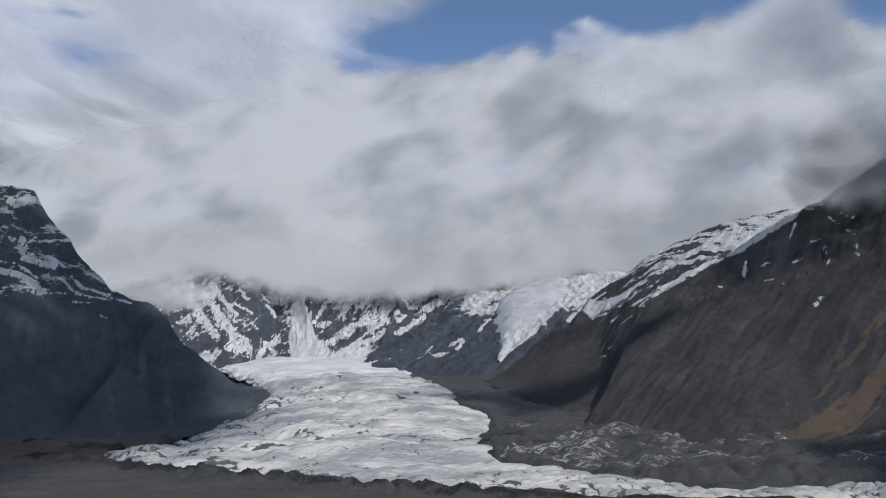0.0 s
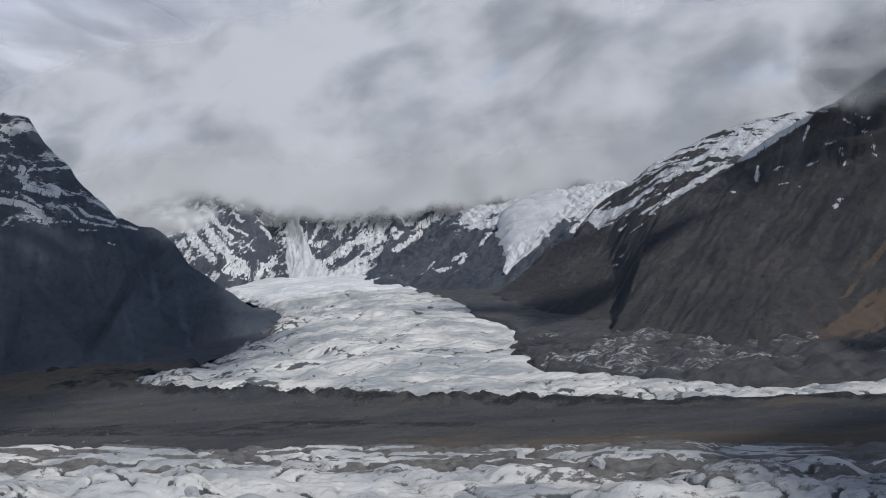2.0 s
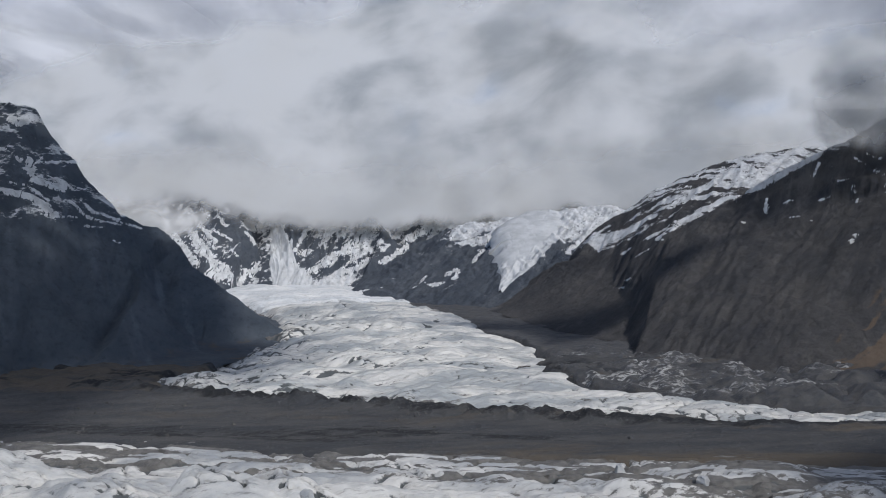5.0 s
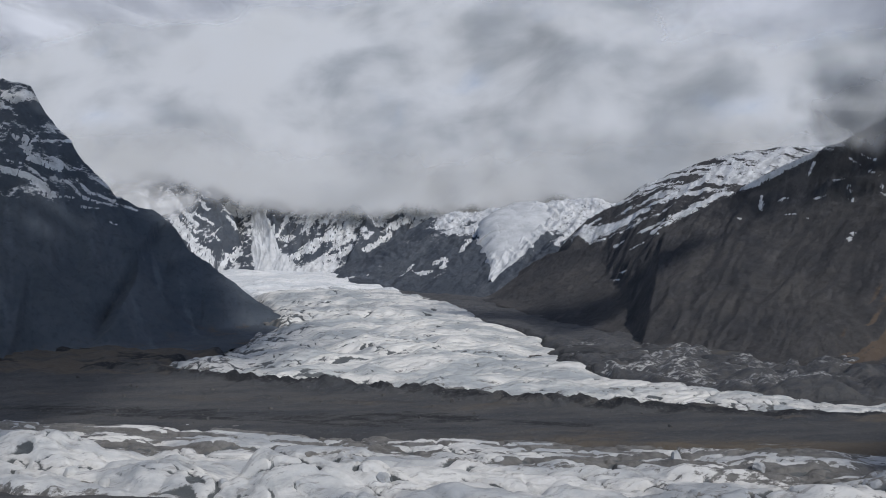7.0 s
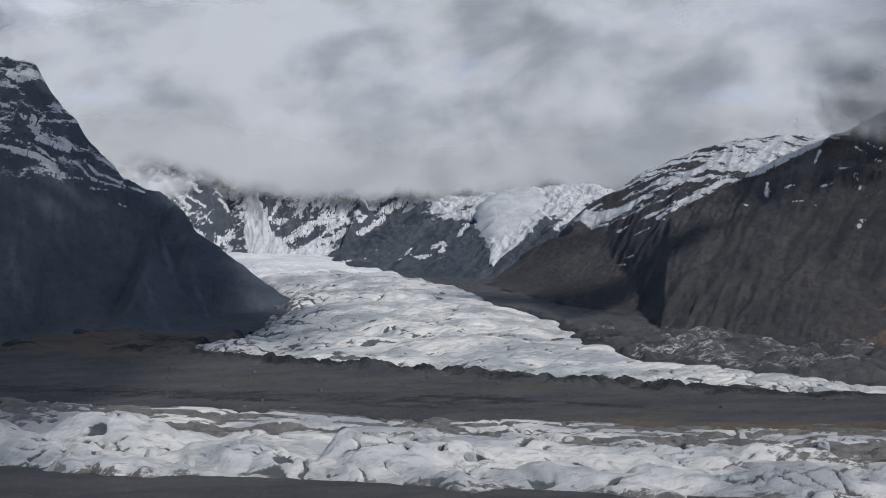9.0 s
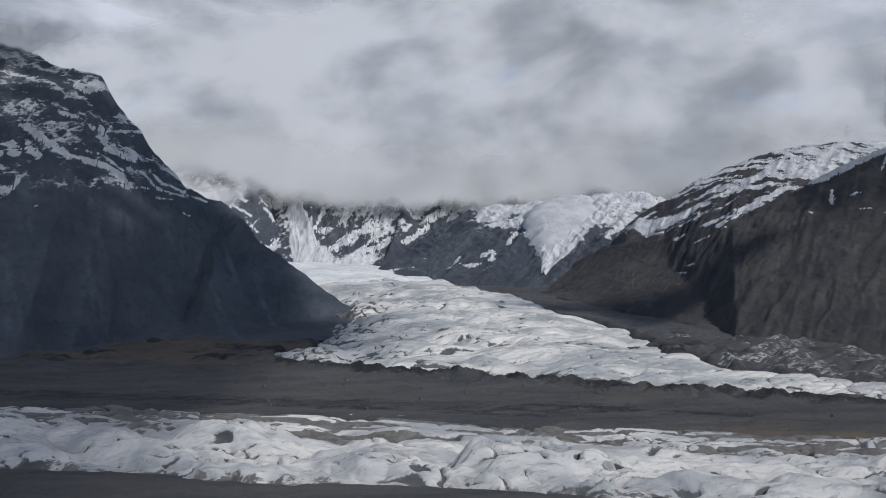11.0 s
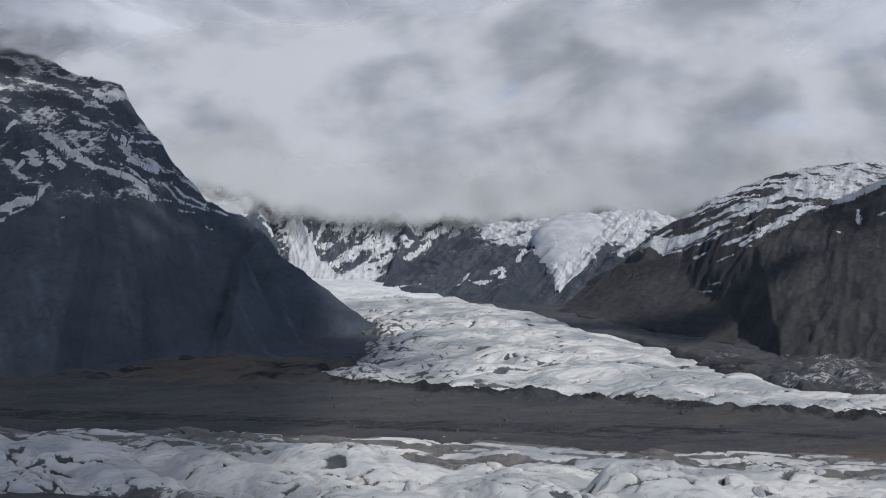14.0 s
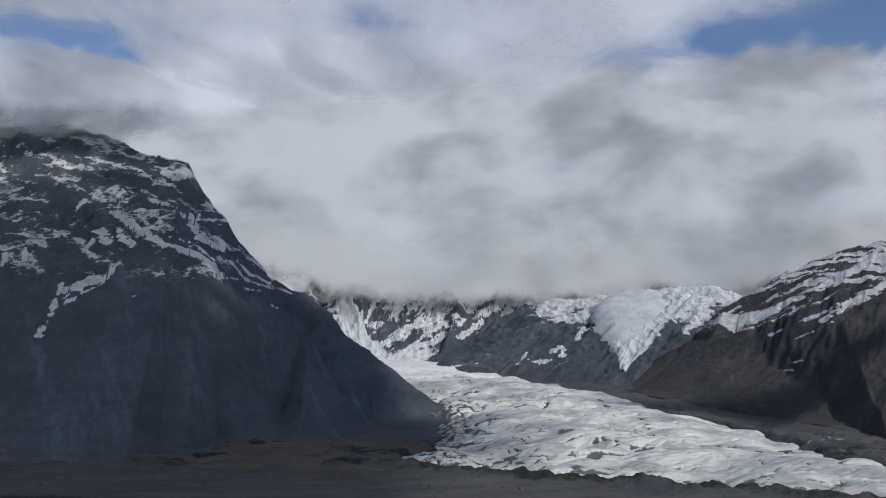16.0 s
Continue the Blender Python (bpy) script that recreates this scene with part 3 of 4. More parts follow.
FAR = (-1300, 900, 1640, 2780, 3.6)
fx, fy = mesh_at(*FAR)
base = floor_level(fx, fy) + 2
fz = soft_max(far_wall(fx, fy), base, 10)
gx_, gy_ = np.gradient(fz, 3.6)
steep = np.hypot(gx_, gy_)
couloir = ridged(fx + 0.5 * fy, fy * 0.3, 70, 3, 173)
ramps = fbm(0.75 * fx - 0.9 * fz, 0.3 * (fx + fz) + 0.5 * fy, 75, 3, 175)
f_snow = 0.29 + 0.16 * step(90, 230, fz) + 0.34 * step(1.35, 0.8, steep) - 0.10 * couloir - 0.30 * step(1.4, 2.0, steep) + 0.8 * ramps + 0.35 * step(120, 75, fz) * step(-130, -230, fx)
spur_rock = step(-230, -190, fx) * step(2235, 2215, fy) * step(215, 165, fz + 0.15 * fx)
f_snow = f_snow - 0.7 * spur_rock + 0.75 * step(60, 120, fx) * step(185, 212, fz)
far_peak = strips("mountain", (-100, 2250, 0), "far blue-grey rock wall with snow couloirs rising into cloud", "mountain", (("rock_spur", "dark rocky spurs below the snowline", 90), ("rock_face", "steep blue-grey wall streaked with snow", None)), fx, fy, fz, fz > base + 1.0, (("snow", f_snow), ("warm", 0.2 + 0 * fx), ("streak", streaked(fx + 0.3 * fy, fy, 174))), far_rock)


snow_cover = Nodes("snow_cover", 0.7, 0.3)
snow_tone = snow_cover.mix(snow_cover.ramp(snow_cover.noise(30, 8, 0.6), 0.35, 0.7), (0.50, 0.51, 0.52), (0.38, 0.39, 0.40))
snow_tone = snow_cover.mix(snow_cover.ramp(snow_cover.noise(14, 8, 0.7, (1, 1, 0.5)), 0.6, 0.8, 0, 0.4), snow_tone, (0.36, 0.33, 0.30))
snow_cover = snow_cover.surface(snow_tone, snow_cover.bump(snow_cover.noise(8, 9, 0.65), 0.5, 1.2))


def snow_patch(owner, land, points, width, label, ragged=1.0, seed=300):
    """Snow lying on the mountainside land along a line of points; its edge sinks into the rock."""
    p = np.array(points, float)
    reach = width * 2.2 + 6
    X, Y = mesh_at(p[:, 0].min() - reach, p[:, 0].max() + reach, p[:, 1].min() - reach * 1.6, p[:, 1].max() + reach * 1.6, 1.5 if width < 12 else 2.2)
    Z = land(X, Y)
    near = np.full(X.shape, 1e9)
    for a, b in zip(p, p[1:]):
        d = b - a
        k = np.array([1.0, 0.12, 1.0])
        u = np.clip(((X - a[0]) * d[0] * k[0] + (Y - a[1]) * d[1] * k[1] + (Z - a[2]) * d[2] * k[2]) / max((d * d * k).sum(), 1e-6), 0, 1)
        near = np.minimum(near, np.sqrt((X - a[0] - u * d[0]) ** 2 + 0.12 * (Y - a[1] - u * d[1]) ** 2 + (Z - a[2] - u * d[2]) ** 2))
    uneven = fbm(X, Z * 1.6 + 0.4 * Y, 24, 6, seed, 0.7) * ragged
    depth = width * (1.05 + 1.1 * uneven) - near
    lift = np.clip(depth * 0.3, -1.6, 0.8)
    layers = (("snow", 0.54 + np.clip(depth * 0.14, -0.7, 0.8)), ("warm", 0 * X), ("streak", 0 * X))
    ob = sheet("snow_patch", X, Y, Z + lift, depth > -4, layers, ROCK[owner.name])
    under(ob, owner)
    return tagged(ob, label)


# snow lying on the mountains
snow_patch(west_peak, west_mountain, [(-782, 1354, 305), (-749, 1334, 284), (-706, 1301, 255), (-680, 1331, 250), (-658, 1341, 242), (-635, 1353, 217)], 5.8, "long slanting snow ramp across the dark slate face", 0.6, 300)
snow_patch(west_peak, west_mountain, [(-681, 1380, 305), (-674, 1367, 284), (-665, 1364, 271), (-636, 1399, 265)], 6.2, "old grey-white snow lying on a slate ledge", 0.8, 307)
snow_patch(west_peak, west_mountain, [(-678, 1381, 302), (-638, 1455, 310)], 3, "old grey-white snow lying on a slate ledge", 1, 314)
snow_patch(west_peak, west_mountain, [(-738, 1383, 329), (-711, 1372, 321), (-690, 1371, 306)], 3.2, "old grey-white snow lying on a slate ledge", 1, 321)
snow_patch(west_peak, west_mountain, [(-755, 1363, 308), (-744, 1368, 313)], 2.6, "old grey-white snow lying on a slate ledge", 1, 328)
snow_patch(west_peak, west_mountain, [(-808, 1303, 250), (-799, 1308, 262)], 4, "old grey-white snow lying on a slate ledge", 1, 335)
snow_patch(west_peak, west_mountain, [(-792, 1326, 276), (-784, 1315, 261)], 6, "old grey-white snow lying on a slate ledge", 1.4, 342)
snow_patch(west_peak, west_mountain, [(-772, 1328, 278), (-746, 1298, 257)], 5, "old grey-white snow lying on a slate ledge", 1.4, 349)
snow_patch(west_peak, west_mountain, [(-766, 1263, 217), (-784, 1250, 203), (-810, 1234, 188)], 5.5, "fan of thin snow runnels on the dark face", 1.5, 356)
snow_patch(west_peak, west_mountain, [(-821, 1243, 198), (-821, 1215, 165), (-827, 1183, 136)], 3, "fan of thin snow runnels on the dark face", 1.5, 363)
snow_patch(west_peak, west_mountain, [(-771, 1253, 202), (-789, 1231, 189), (-810, 1216, 172)], 2.5, "fan of thin snow runnels on the dark face", 1.5, 370)
snow_patch(west_peak, west_mountain, [(-730, 1439, 383), (-713, 1424, 370), (-699, 1423, 372)], 5.5, "old grey-white snow lying on a slate ledge", 1, 377)
snow_patch(west_peak, west_mountain, [(-879, 1292, 248), (-874, 1276, 230)], 3.5, "old grey-white snow lying on a slate ledge", 1, 398)
snow_patch(west_peak, west_mountain, [(-899, 1280, 239), (-897, 1263, 227)], 4.5, "old grey-white snow lying on a slate ledge", 1, 405)
snow_patch(west_peak, west_mountain, [(-834, 1358, 309), (-827, 1374, 325)], 2.6, "old grey-white snow lying on a slate ledge", 1, 412)
snow_patch(west_peak, west_mountain, [(-670, 1313, 224), (-642, 1338, 217), (-614, 1387, 216)], 1.8, "old grey-white snow lying on a slate ledge", 1, 419)
snow_patch(west_peak, west_mountain, [(-616, 1417, 246), (-598, 1419, 225), (-569, 1455, 213)], 2.4, "old grey-white snow lying on a slate ledge", 1, 426)
snow_patch(west_peak, west_mountain, [(-601, 1390, 201), (-580, 1407, 199)], 2.2, "old grey-white snow lying on a slate ledge", 1, 433)
snow_patch(west_peak, west_mountain, [(-565, 1405, 179), (-555, 1411, 174)], 1.6, "old grey-white snow lying on a slate ledge", 1, 440)
snow_patch(west_peak, west_mountain, [(-575, 1441, 214), (-536, 1466, 198)], 2, "old grey-white snow lying on a slate ledge", 1, 447)
snow_patch(west_peak, west_mountain, [(-649, 1403, 279), (-629, 1412, 261)], 3, "old grey-white snow lying on a slate ledge", 1, 454)
snow_patch(west_peak, west_mountain, [(-706, 1242, 210), (-696, 1249, 215)], 1.6, "old grey-white snow lying on a slate ledge", 1, 461)
snow_patch(west_peak, west_mountain, [(-729, 1219, 183), (-726, 1219, 184)], 0.8, "old grey-white snow lying on a slate ledge", 1, 468)
snow_patch(west_peak, west_mountain, [(-700, 1311, 268), (-676, 1355, 265), (-644, 1354, 240)], 2, "old grey-white snow lying on a slate ledge", 1, 482)
snow_patch(west_peak, west_mountain, [(-855, 1391, 347), (-832, 1391, 341)], 2, "old grey-white snow lying on a slate ledge", 1, 489)
snow_patch(west_peak, west_mountain, [(-808, 1438, 382), (-773, 1430, 373)], 2, "old grey-white snow lying on a slate ledge", 1, 496)
snow_patch(west_peak, west_mountain, [(-773, 1408, 344), (-742, 1382, 332)], 1.8, "old grey-white snow lying on a slate ledge", 1, 503)
snow_patch(west_peak, west_mountain, [(-626, 1393, 242), (-605, 1404, 218), (-583, 1416, 209), (-546, 1462, 202)], 2.4, "old grey-white snow lying on a slate ledge", 1, 510)
snow_patch(east_peak, east_mountain, [(277, 1595, 147), (312, 1556, 168), (349, 1499, 196), (376, 1467, 216), (416, 1450, 239), (459, 1456, 256), (489, 1454, 267)], 5.7, "long white snow band between tilted rock strata", 1, 545)
snow_patch(east_peak, east_mountain, [(493, 1473, 275), (479, 1388, 248), (506, 1390, 253)], 13.5, "broad snow fan under the rocky ridge top", 1, 552)
snow_patch(east_peak, east_mountain, [(516, 1506, 294), (514, 1418, 268)], 6.8, "broad snow fan under the rocky ridge top", 1, 559)
snow_patch(east_peak, east_mountain, [(434, 1357, 221), (440, 1297, 230), (457, 1268, 241), (484, 1230, 259), (503, 1206, 273)], 4.9, "long white snow band between tilted rock strata", 1, 566)
snow_patch(east_peak, east_mountain, [(318, 1371, 157), (356, 1367, 183), (400, 1355, 207), (434, 1357, 221)], 4.6, "long white snow band between tilted rock strata", 1, 573)
snow_patch(east_peak, east_mountain, [(292, 1491, 132), (321, 1412, 163), (349, 1375, 185)], 2.7, "long white snow band between tilted rock strata", 1, 580)
snow_patch(east_peak, east_mountain, [(274, 1584, 137), (310, 1515, 158), (336, 1457, 181)], 2.2, "long white snow band between tilted rock strata", 1, 587)
snow_patch(east_peak, east_mountain, [(290, 1408, 128), (314, 1343, 155)], 1.9, "long white snow band between tilted rock strata", 1, 594)
snow_patch(east_peak, east_mountain, [(330, 1353, 169), (381, 1343, 194)], 2.2, "long white snow band between tilted rock strata", 1, 601)
snow_patch(east_peak, east_mountain, [(382, 1599, 247), (424, 1495, 251)], 2.4, "long white snow band between tilted rock strata", 1, 608)
snow_patch(east_peak, east_mountain, [(377, 1518, 227), (423, 1512, 252)], 1.6, "long white snow band between tilted rock strata", 1, 615)
snow_patch(east_peak, east_mountain, [(354, 1582, 217), (387, 1546, 237)], 1.6, "long white snow band between tilted rock strata", 1, 622)
snow_patch(east_peak, east_mountain, [(535, 1426, 272), (589, 1467, 301), (625, 1471, 311)], 6.8, "broad snow fan under the rocky ridge top", 1, 629)
snow_patch(east_peak, east_mountain, [(276, 1630, 170), (307, 1618, 186)], 2.0, "long white snow band between tilted rock strata", 1, 636)
snow_patch(east_peak, east_mountain, [(440, 1528, 265), (472, 1541, 286)], 2.0, "long white snow band between tilted rock strata", 1, 643)
snow_patch(east_peak, east_mountain, [(502, 1198, 262), (492, 1196, 242)], 1.3, "small bright snow patch on dark brown rock", 1.2, 650)
snow_patch(east_peak, east_mountain, [(504, 1117, 221), (497, 1095, 197)], 1.3, "small bright snow patch on dark brown rock", 1.2, 657)
snow_patch(east_peak, east_mountain, [(493, 1147, 229), (501, 1127, 230)], 1.3, "small bright snow patch on dark brown rock", 1.2, 664)
snow_patch(east_peak, east_mountain, [(477, 1154, 203), (488, 1142, 211)], 1.3, "small bright snow patch on dark brown rock", 1.2, 671)
snow_patch(east_peak, east_mountain, [(445, 1179, 181), (449, 1164, 183)], 1.3, "small bright snow patch on dark brown rock", 1.2, 678)
snow_patch(east_peak, east_mountain, [(448, 1254, 213), (438, 1241, 191)], 1.3, "small bright snow patch on dark brown rock", 1.2, 685)
snow_patch(east_peak, east_mountain, [(448, 1029, 143), (460, 1038, 154)], 1.3, "small bright snow patch on dark brown rock", 1.2, 692)
snow_patch(east_peak, east_mountain, [(533, 1113, 242), (526, 1081, 231)], 1.3, "small bright snow patch on dark brown rock", 1.2, 699)
snow_patch(east_peak, east_mountain, [(400, 1243, 179), (407, 1240, 176)], 1.3, "small bright snow patch on dark brown rock", 1.2, 706)
snow_patch(east_peak, east_mountain, [(455, 1220, 203), (463, 1210, 207)], 1.3, "small bright snow patch on dark brown rock", 1.2, 713)
snow_patch(east_peak, east_mountain, [(451, 1135, 175), (457, 1130, 176)], 1.3, "small bright snow patch on dark brown rock", 1.2, 720)
snow_patch(east_peak, east_mountain, [(523, 1072, 220), (519, 1059, 204)], 1.3, "small bright snow patch on dark brown rock", 1.2, 727)
snow_patch(east_peak, east_mountain, [(537, 1138, 267), (542, 1114, 257)], 1.3, "small bright snow patch on dark brown rock", 1.2, 734)
snow_patch(east_peak, east_mountain, [(527, 1151, 263), (532, 1131, 250)], 1.3, "small bright snow patch on dark brown rock", 1.2, 741)
snow_patch(east_peak, east_mountain, [(237, 1461, 77), (243, 1452, 78)], 1.6, "small bright snow patch on dark brown rock", 1, 748)
snow_patch(east_peak, east_mountain, [(250, 1409, 75), (253, 1359, 79)], 1.8, "small bright snow patch on dark brown rock", 1, 755)
snow_patch(east_peak, east_mountain, [(231, 1461, 73), (235, 1452, 75)], 1.3, "small bright snow patch on dark brown rock", 1, 762)
snow_patch(east_peak, east_mountain, [(243, 1432, 71), (249, 1411, 75)], 1.8, "small bright snow patch on dark brown rock", 1, 769)
snow_patch(east_peak, east_mountain, [(261, 1376, 89), (261, 1351, 94)], 2.6, "small bright snow patch on dark brown rock", 1, 776)
snow_patch(far_peak, far_wall, [(-327, 2270, 88), (-268, 2282, 131), (-200, 2312, 167), (-152, 2327, 200), (-117, 2337, 229)], 8.7, "steep snow couloir in the far rock wall", 1, 783)
snow_patch(far_peak, far_wall, [(-125, 2232, 121), (-87, 2253, 139), (-51, 2288, 163)], 6.5, "steep snow couloir in the far rock wall", 1, 790)
snow_patch(far_peak, far_wall, [(-55, 2292, 178), (-15, 2301, 199), (24, 2312, 215)], 11.6, "steep snow couloir in the far rock wall", 1, 797)
snow_patch(far_peak, far_wall, [(-239, 2262, 95), (-186, 2261, 110), (-158, 2266, 129)], 8.7, "steep snow couloir in the far rock wall", 1, 804)
snow_patch(far_peak, far_wall, [(-299, 2284, 110), (-260, 2289, 138)], 8.7, "steep snow couloir in the far rock wall", 1, 811)
snow_patch(far_peak, far_wall, [(-261, 2279, 120), (-223, 2297, 150), (-185, 2301, 156)], 5.8, "steep snow couloir in the far rock wall", 1, 818)
snow_patch(far_peak, far_wall, [(-106, 2300, 212), (-89, 2292, 188), (-54, 2308, 189)], 5.8, "steep snow couloir in the far rock wall", 1, 825)
snow_patch(far_peak, far_wall, [(-352, 2319, 158), (-324, 2373, 211), (-300, 2384, 233)], 5.8, "steep snow couloir in the far rock wall", 1, 832)
snow_patch(far_peak, far_wall, [(-341, 2326, 150), (-310, 2319, 156)], 7.2, "steep snow couloir in the far rock wall", 1, 839)
snow_patch(far_peak, far_wall, [(-285, 2333, 170), (-253, 2337, 198)], 3.6, "steep snow couloir in the far rock wall", 1, 846)
snow_patch(far_peak, far_wall, [(-201, 2280, 127), (-162, 2286, 147)], 4.3, "steep snow couloir in the far rock wall", 1, 853)
snow_patch(far_peak, far_wall, [(-230, 2309, 159), (-199, 2322, 183)], 3.6, "steep snow couloir in the far rock wall", 1, 860)
snow_patch(far_peak, far_wall, [(-649, 2355, 245), (-612, 2314, 196), (-569, 2274, 149), (-527, 2270, 109)], 13.0, "steep snow couloir in the far rock wall", 1, 867)
snow_patch(far_peak, far_wall, [(-561, 2257, 104), (-501, 2285, 89), (-453, 2323, 119)], 13.0, "steep snow couloir in the far rock wall", 1, 874)
snow_patch(far_peak, far_wall, [(-627, 2367, 267), (-605, 2339, 234)], 5.8, "steep snow couloir in the far rock wall", 1, 881)
snow_patch(far_peak, far_wall, [(-591, 2320, 203), (-558, 2297, 171)], 4.3, "steep snow couloir in the far rock wall", 1, 888)
snow_patch(far_peak, far_wall, [(-516, 2309, 168), (-500, 2300, 149)], 2.9, "steep snow couloir in the far rock wall", 1, 895)
snow_patch(far_peak, far_wall, [(-703, 2362, 249), (-649, 2306, 176), (-599, 2272, 136)], 11.6, "steep snow couloir in the far rock wall", 1, 902)
snow_patch(far_peak, far_wall, [(-644, 2379, 284), (-601, 2342, 234), (-558, 2303, 186)], 5.8, "steep snow couloir in the far rock wall", 1, 909)
snow_patch(far_peak, far_wall, [(-554, 2342, 255), (-532, 2337, 230)], 4.3, "steep snow couloir in the far rock wall", 1, 916)
snow_patch(far_peak, far_wall, [(-559, 2318, 216), (-516, 2319, 191)], 3.6, "steep snow couloir in the far rock wall", 1, 923)
snow_patch(far_peak, far_wall, [(-482, 2347, 212), (-460, 2343, 180)], 4.3, "steep snow couloir in the far rock wall", 1, 930)
snow_patch(far_peak, far_wall, [(14, 1883, 93), (40, 1885, 104), (27, 1854, 87)], 4.3, "steep snow couloir in the far rock wall", 1.3, 937)
snow_patch(far_peak, far_wall, [(-34, 1900, 77), (-23, 1872, 71), (6, 1861, 78)], 3.6, "steep snow couloir in the far rock wall", 1.3, 944)
snow_patch(far_peak, far_wall, [(-62, 1897, 66), (-28, 1931, 91)], 2.2, "steep snow couloir in the far rock wall", 1, 951)
snow_patch(far_peak, far_wall, [(77, 1897, 120), (100, 1931, 144)], 4.3, "steep snow couloir in the far rock wall", 1, 958)
snow_patch(far_peak, far_wall, [(-180, 2027, 57), (-126, 1985, 66)], 2.3, "steep snow couloir in the far rock wall", 1, 965)
snow_patch(far_peak, far_wall, [(60, 2096, 182), (104, 1982, 171), (148, 1963, 174)], 20.3, "snowfield on the far mountain shoulder", 1, 972)
snow_patch(far_peak, far_wall, [(76, 2107, 196), (131, 2093, 213), (167, 2045, 212)], 11.6, "snowfield on the far mountain shoulder", 1, 979)
snow_patch(far_peak, far_wall, [(166, 1993, 200), (225, 1981, 214), (279, 1913, 213), (325, 1887, 219)], 17.4, "snowfield on the far mountain shoulder", 1, 986)
snow_patch(far_peak, far_wall, [(271, 1822, 176), (300, 1789, 167), (332, 1816, 190)], 13.0, "snowfield on the far mountain shoulder", 1, 993)
snow_patch(far_peak, far_wall, [(273, 1857, 195), (353, 1896, 230), (393, 1878, 233)], 11.6, "snowfield on the far mountain shoulder", 1, 1000)
snow_patch(far_peak, far_wall, [(159, 1948, 180), (175, 1885, 162)], 11.6, "snowfield on the far mountain shoulder", 1, 1007)
snow_patch(far_peak, far_wall, [(97, 1929, 142), (119, 1896, 145), (144, 1907, 157)], 5.1, "snowfield on the far mountain shoulder", 1.3, 1014)
snow_patch(far_peak, far_wall, [(255, 1752, 140), (297, 1777, 161)], 7.2, "steep snow couloir in the far rock wall", 1, 1021)


def ice_tongue(name, land, centre, label, seed, torn=1.0, lift=0.0):
    """Steep ice that lies in a gully; centre: x, y, z, half width."""
    pts = np.array(centre, float)
    run = np.concatenate([[0], np.cumsum(np.hypot(*np.diff(pts[:, :2], axis=0).T))])
    u = np.linspace(0, run[-1], int(run[-1] / 2.5))
    v = np.linspace(-1, 1, 90)
    V, U = np.meshgrid(v, u)
    cx, cy, cz, half = (np.interp(U, run, pts[:, k]) for k in range(4))
    dx, dy = np.gradient(cx[:, 0], u), np.gradient(cy[:, 0], u)
    length = np.hypot(dx, dy)
    sx, sy = (dy / length)[:, None], (-dx / length)[:, None]
    half = half * (1 + 0.25 * fbm(U, V * 20, 26, 3, seed + 1))
    X, Y = cx + sx * V * half, cy + sy * V * half
    Z = cz + lift + 5 * torn * fbm(X, Y, 40, 5, seed, 0.6) + 5 * torn * np.floor(4 * fbm(X, Y * 1.4, 26, 3, seed + 3)) / 4 - 34 * np.abs(V) ** 4
    Z = np.maximum(Z, land(X, Y) + 5.0 - 9 * np.abs(V) ** 3 + 1.5 * fbm(X, Y, 20, 3, seed + 7))
    crack = step(0.06, 0, np.abs(fbm(X * 0.5, Z * 1.6, 26, 2, seed + 5)))
    ob = sheet(name, X, Y, Z - 1.5 * crack, None, (("dirt", 0 * X), ("deep_shade", crack * 0.5)), snow_cover)
    return tagged(ob, label, "glacier")


ice_tongue("hanging_glacier", lambda x, y: np.maximum(far_wall(x, y), east_mountain(x, y)), [(104, 1706, 36, 6), (134, 1746, 68, 32), (165, 1795, 116, 66), (190, 1845, 158, 84), (208, 1895, 190, 92), (226, 1935, 210, 90), (246, 1975, 224, 70)], "steep smooth hanging glacier between two dark rock spurs", 201, 0.14, 12.0)
ice_tongue("icefall", far_wall, [(-345, 2225, 56, 80), (-375, 2280, 74, 48), (-392, 2322, 106, 32), (-402, 2362, 162, 24), (-408, 2430, 235, 24), (-412, 2540, 310, 26)], "broken white icefall tumbling through a gap in the rock wall", 211)


# ---- clouds ----
def cloud_base(x, y):
    z = np.interp(y, [-2000, 0, 600, 1000, 1400, 1700, 2000, 2250, 2500, 4000], [760, 620, 560, 490, 410, 345, 275, 234, 215, 200])
    return z - 0.135 * (np.clip(x, -1600, 900) + 120)


def gap(x, y, cx, cy, rx, ry):
    return np.exp(-(((x - cx) / rx) ** 2 + ((y - cy) / ry) ** 2))


